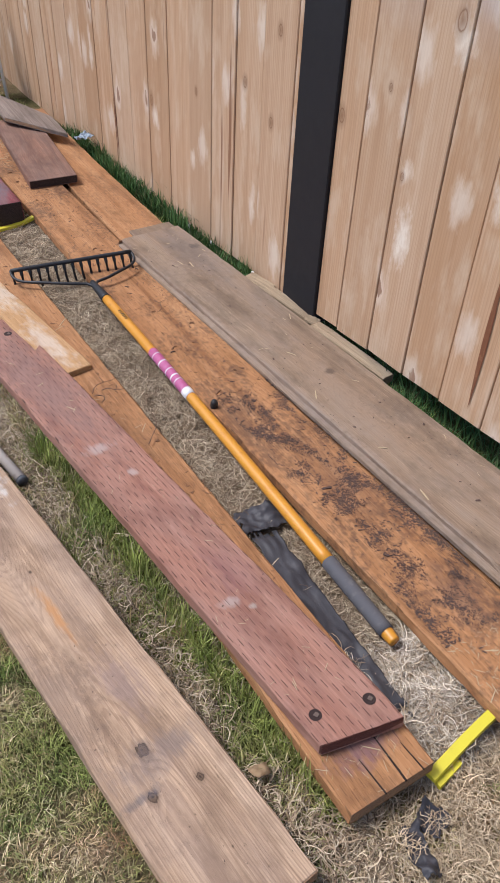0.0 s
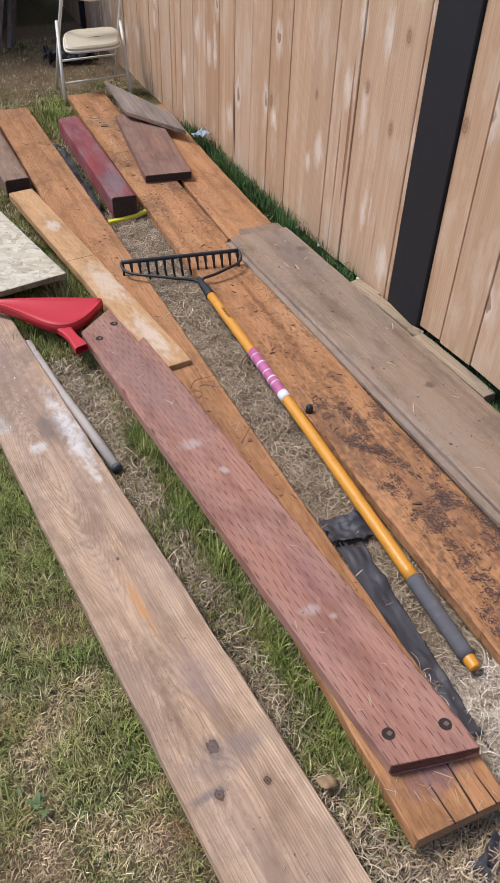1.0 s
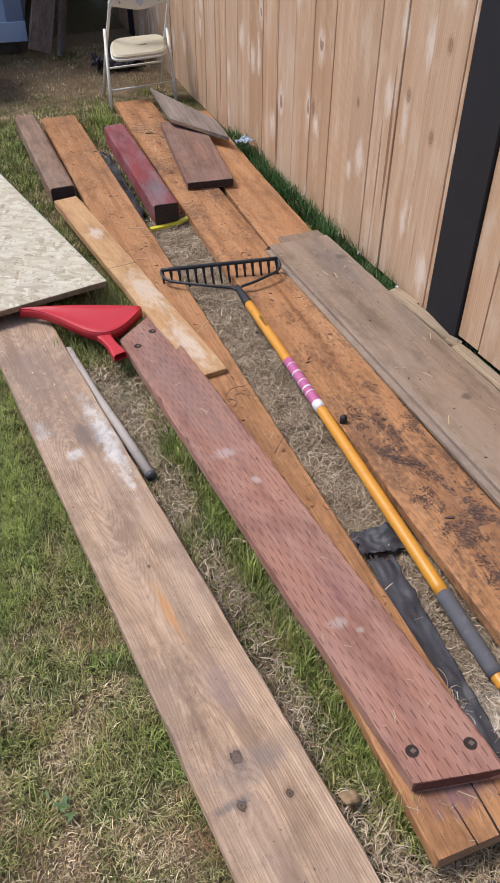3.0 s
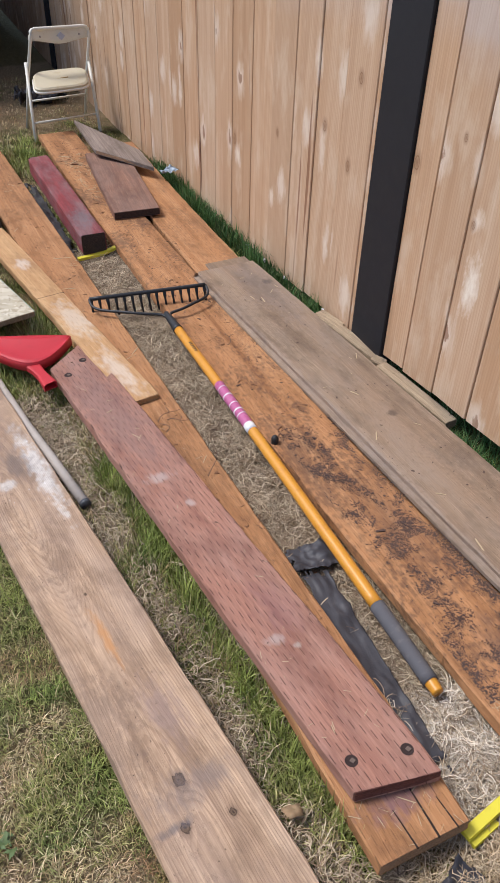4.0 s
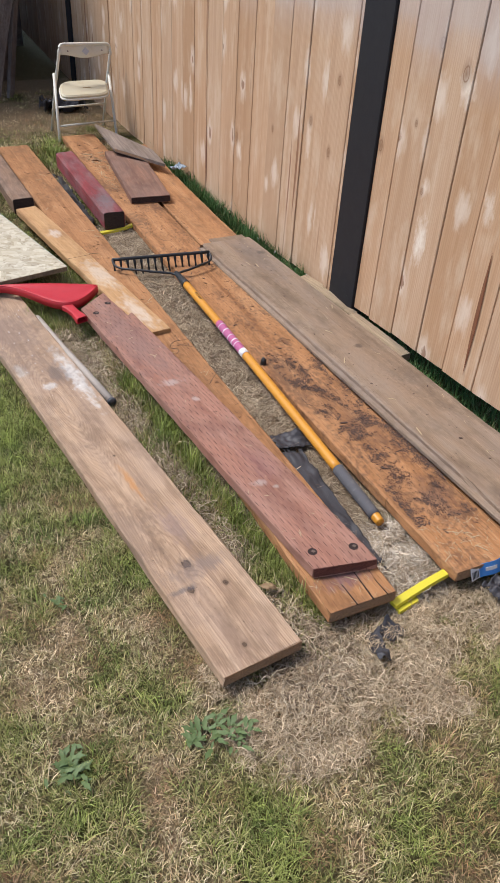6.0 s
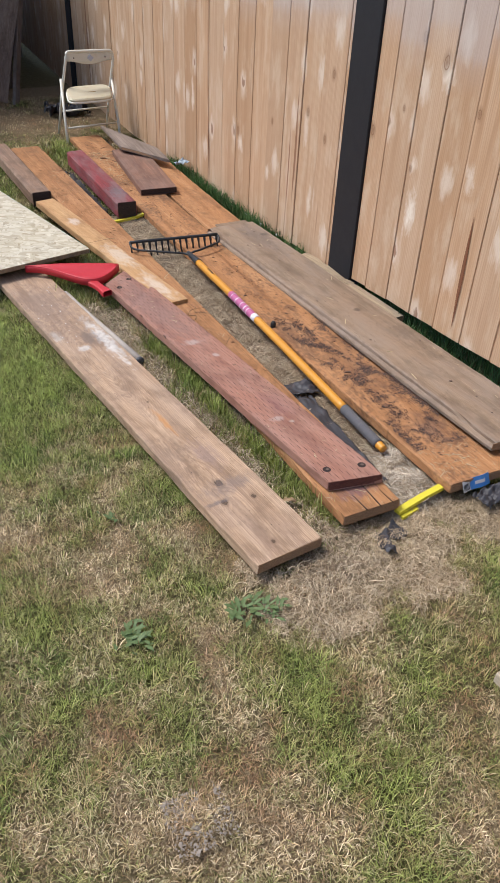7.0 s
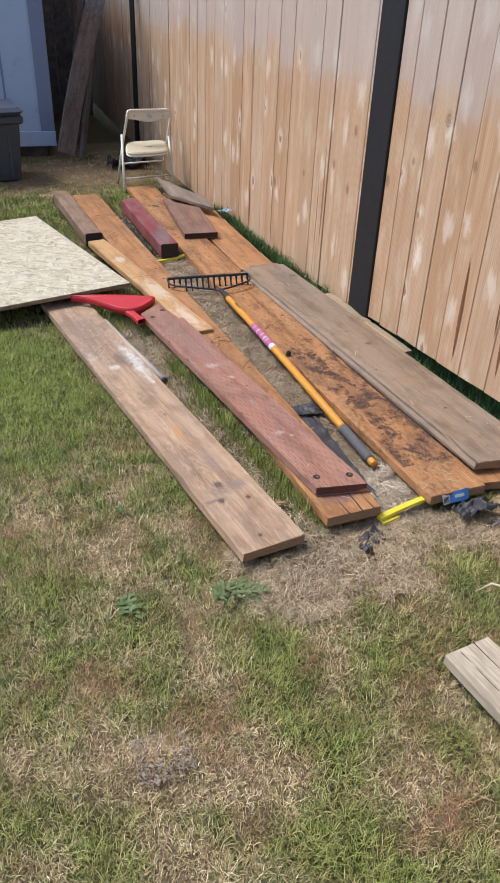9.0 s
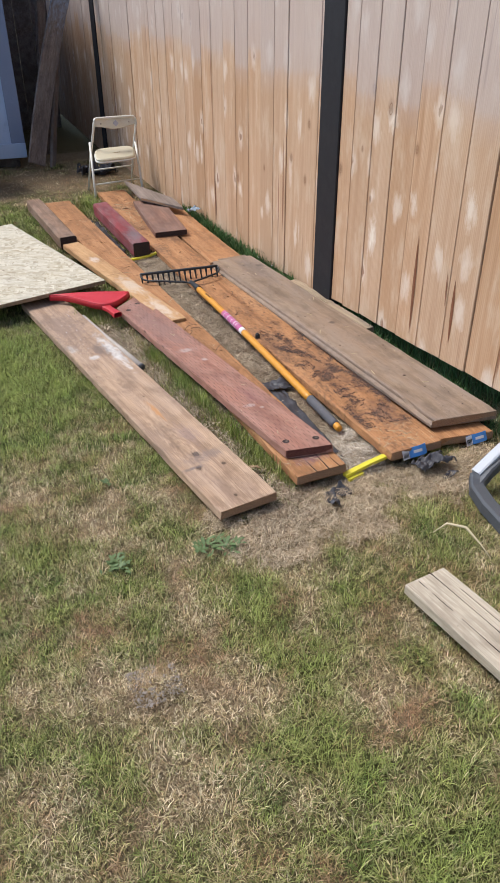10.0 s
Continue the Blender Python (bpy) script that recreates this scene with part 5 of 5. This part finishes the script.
BOARDS = [o for o in scene.objects if o.name.startswith("board") and o.parent is None]
on = {o["label"].split()[0] + o["label"].split()[1]: o for o in BOARDS}
dirty, left_orange, near_board, grey, third = on["longorange"], on["longorange-stained"], on["weatheredtan"], on["widegrey-brown"], on["orangeboard"]
litter("soil_crumbs", "dark soil crumbs scattered over an orange board", top_of(dirty, 0.0405), 16000, 0.11, (0.2, 1.3), 0.0008, M_SOILBITS, 1, 1.7, 0.42)
litter("soil_crumbs", "dark soil crumbs thinly spread on a board", top_of(dirty, 0.0405), 1500, 0.11, (0.1, 4.6), 0.001, M_SOILBITS, 2, 2.4)
litter("brown_chips", "brown bark chips on an orange board", top_of(dirty, 0.0405), 900, 0.11, (1.2, 4.6), 0.0014, M_REDBITS, 3, 2.6, 0.2)
litter("brown_chips", "brown chips on an orange board", top_of(left_orange, 0.0405), 800, 0.11, (0.5, 4.6), 0.0013, M_REDBITS, 4, 2.4, 0.25)
litter("straw_bits", "dry grass bits on an orange board", top_of(dirty, 0.0405), 160, 0.11, (0.01, 0.2), 0.0007, M_STRAWBITS, 5, 9.0)
litter("straw_bits", "dry grass bits on a grey plank", top_of(grey, 0.0385), 30, 0.12, (0.05, 2.3), 0.0018, M_STRAWBITS, 6, 7.0)
litter("soil_crumbs", "dirt specks on a grey plank", top_of(grey, 0.0385), 200, 0.12, (0.05, 2.3), 0.0013, M_SOILBITS, 7, 1.6)
litter("straw_bits", "pale chaff on a red board", top_of(red, 0.0385), 60, 0.085, (0.05, 1.85), 0.0008, M_STRAWBITS, 8, 8.0)
litter("straw_bits", "dry grass bits on a split board end", top_of(left_orange, 0.0405), 30, 0.1, (0.0, 0.12), 0.0008, M_STRAWBITS, 9, 12.0)

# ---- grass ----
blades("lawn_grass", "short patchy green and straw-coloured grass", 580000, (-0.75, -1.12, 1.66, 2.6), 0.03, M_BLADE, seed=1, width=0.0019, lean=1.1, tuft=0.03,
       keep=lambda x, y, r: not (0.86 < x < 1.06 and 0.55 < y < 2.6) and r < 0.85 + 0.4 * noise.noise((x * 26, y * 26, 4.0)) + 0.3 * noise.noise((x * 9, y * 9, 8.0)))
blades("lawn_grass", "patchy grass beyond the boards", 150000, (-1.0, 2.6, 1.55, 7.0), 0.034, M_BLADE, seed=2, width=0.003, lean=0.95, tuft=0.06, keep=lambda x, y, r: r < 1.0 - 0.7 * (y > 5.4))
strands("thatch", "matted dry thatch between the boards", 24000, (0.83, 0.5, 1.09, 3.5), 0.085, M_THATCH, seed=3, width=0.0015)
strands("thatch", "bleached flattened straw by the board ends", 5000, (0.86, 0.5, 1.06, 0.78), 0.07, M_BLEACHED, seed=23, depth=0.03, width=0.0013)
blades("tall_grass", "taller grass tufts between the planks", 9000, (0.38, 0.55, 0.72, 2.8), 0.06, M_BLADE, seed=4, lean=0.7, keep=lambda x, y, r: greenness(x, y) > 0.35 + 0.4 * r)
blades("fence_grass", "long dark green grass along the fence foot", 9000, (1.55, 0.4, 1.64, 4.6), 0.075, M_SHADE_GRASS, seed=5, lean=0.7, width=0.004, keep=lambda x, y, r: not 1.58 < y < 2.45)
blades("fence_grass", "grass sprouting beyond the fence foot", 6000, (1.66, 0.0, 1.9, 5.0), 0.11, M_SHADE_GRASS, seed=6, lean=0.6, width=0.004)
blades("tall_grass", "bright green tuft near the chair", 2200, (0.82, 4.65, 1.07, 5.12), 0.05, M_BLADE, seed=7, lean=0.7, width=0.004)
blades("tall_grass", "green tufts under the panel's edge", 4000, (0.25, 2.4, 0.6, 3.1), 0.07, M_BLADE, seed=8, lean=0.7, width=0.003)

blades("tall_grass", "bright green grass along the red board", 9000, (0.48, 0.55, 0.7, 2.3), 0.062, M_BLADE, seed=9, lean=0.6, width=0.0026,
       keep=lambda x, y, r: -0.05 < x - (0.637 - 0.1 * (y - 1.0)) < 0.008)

# ---- splits in the board end, saw kerf across the pale board ----
for x, l, w in ((-0.02, 0.09, 0.0014), (0.03, 0.13, 0.002), (0.075, 0.07, 0.0013)):
    v, f = boxes([(x - w, -0.003, 0.037, x + w, l, 0.0412, 0.0004)])
    part("split", mesh("split", [(px + 0.004 * math.sin(py * 60) * (py / l), py, pz - 0.0012 * py / l) for px, py, pz in v], f, M_CRACK), left_orange, "dark drying split")
pale_board = on["paleyellow"]
part("saw_kerf", mesh("saw_kerf", *boxes([(-0.057, 0.86, 0.036, 0.057, 0.8625, 0.0386, 0.0004)]), M_CRACK), pale_board, "saw cut across the face")

stud = on["newpale"]
for x, l0, l1 in ((-0.02, 0.0, 0.5), (0.03, 0.01, 0.8), (-0.05, 0.1, 0.6)):
    v, f = boxes([(x - 0.0012, l0, 0.036, x + 0.0012, l1, 0.0385, 0.0003)])
    part("split", mesh("split", [(px + 0.003 * math.sin(py * 9 + x * 50), py, pz) for px, py, pz in v], f, M_CRACK), stud, "long drying crack")

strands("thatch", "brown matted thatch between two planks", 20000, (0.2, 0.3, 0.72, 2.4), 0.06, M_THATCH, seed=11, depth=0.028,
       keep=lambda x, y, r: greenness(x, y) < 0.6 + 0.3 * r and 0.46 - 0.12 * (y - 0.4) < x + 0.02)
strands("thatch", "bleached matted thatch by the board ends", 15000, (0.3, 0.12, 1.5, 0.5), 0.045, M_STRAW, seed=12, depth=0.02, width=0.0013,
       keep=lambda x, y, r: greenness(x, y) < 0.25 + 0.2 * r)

litter("soil_crumbs", "grey soil crumbs of a bare molehill", LAWN @ pose(-0.1, -0.23, 0.016), 700, 0.07, (-0.02, 0.12), 0.0016, M_STONE, 21, 1.2, 0.05)
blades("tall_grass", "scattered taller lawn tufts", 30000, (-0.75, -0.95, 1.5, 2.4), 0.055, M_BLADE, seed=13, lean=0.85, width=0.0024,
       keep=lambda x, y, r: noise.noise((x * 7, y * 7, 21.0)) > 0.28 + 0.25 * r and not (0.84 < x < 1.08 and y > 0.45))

# ---- twigs, a dead leaf, a straw wad ----
M_TWIG = plain("twig_bark", (0.1, 0.06, 0.04), 0.9, 0.0, 0.5, (0.2, 0.13, 0.09), 80)
for k, (x, y, z, l, a) in enumerate(((0.78, 1.99, 0.083, 0.1, 30), (0.8, 1.95, 0.083, 0.07, -10), (0.83, 1.72, 0.083, 0.16, 65), (0.75, 1.93, 0.083, 0.05, 80), (1.16, 2.35, 0.083, 0.08, 40), (0.7, 5.45, 0.02, 0.3, 20))):
    pts = [(l * (s - 0.5), 0.012 * math.sin(5 * s + k), 0.003 + 0.006 * math.sin(3 * s)) for s in (0, 0.2, 0.4, 0.6, 0.8, 1.0)]
    side = [(l * 0.1, pts[3][1], pts[3][2]), (l * 0.25, pts[3][1] + 0.03, 0.008)]
    ob = new("twig", mesh("twig", *joined(tube(pts, [0.0014, 0.0013, 0.0012, 0.001, 0.0008, 0.0006], 6), tube(side, [0.0014, 0.0006], 5)), M_TWIG, True))
    ob.matrix_world = LAWN @ pose(x, y, z, 0, 0, a)
    tagged(ob, "thin dark brown forked twig", "twig", "loose twigs")
crumple("dead_leaf", "curled brown dead leaf on thatch", 0.57, 0.66, 0.03, 0.045, 0.035, 0.025, 14.0, plain("dead_leaf", (0.3, 0.2, 0.11), 0.8), category="leaf")
litter("straw_bits", "wad of dry grass on an orange board", top_of(dirty, 0.0405), 420, 0.09, (3.5, 4.3), 0.0011, M_STRAWBITS, 31, 11.0, 0.2)
litter("straw_bits", "dry grass strands on an orange board", top_of(left_orange, 0.0405), 60, 0.1, (1.2, 4.0), 0.0009, M_STRAWBITS, 32, 14.0)
litter("pale_specks", "pale paint specks on a weathered plank", top_of(near_board, 0.0402), 60, 0.11, (1.2, 2.2), 0.001, M_WHITE, 33, 1.6, 0.05)
litter("soil_crumbs", "dirt specks on a weathered plank", top_of(near_board, 0.0402), 160, 0.11, (0.05, 2.3), 0.0007, M_SOILBITS, 34, 1.8)
litter("soil_crumbs", "dirt specks on a red board", top_of(red, 0.0385), 120, 0.085, (0.3, 1.85), 0.0008, M_SOILBITS, 35, 1.8)
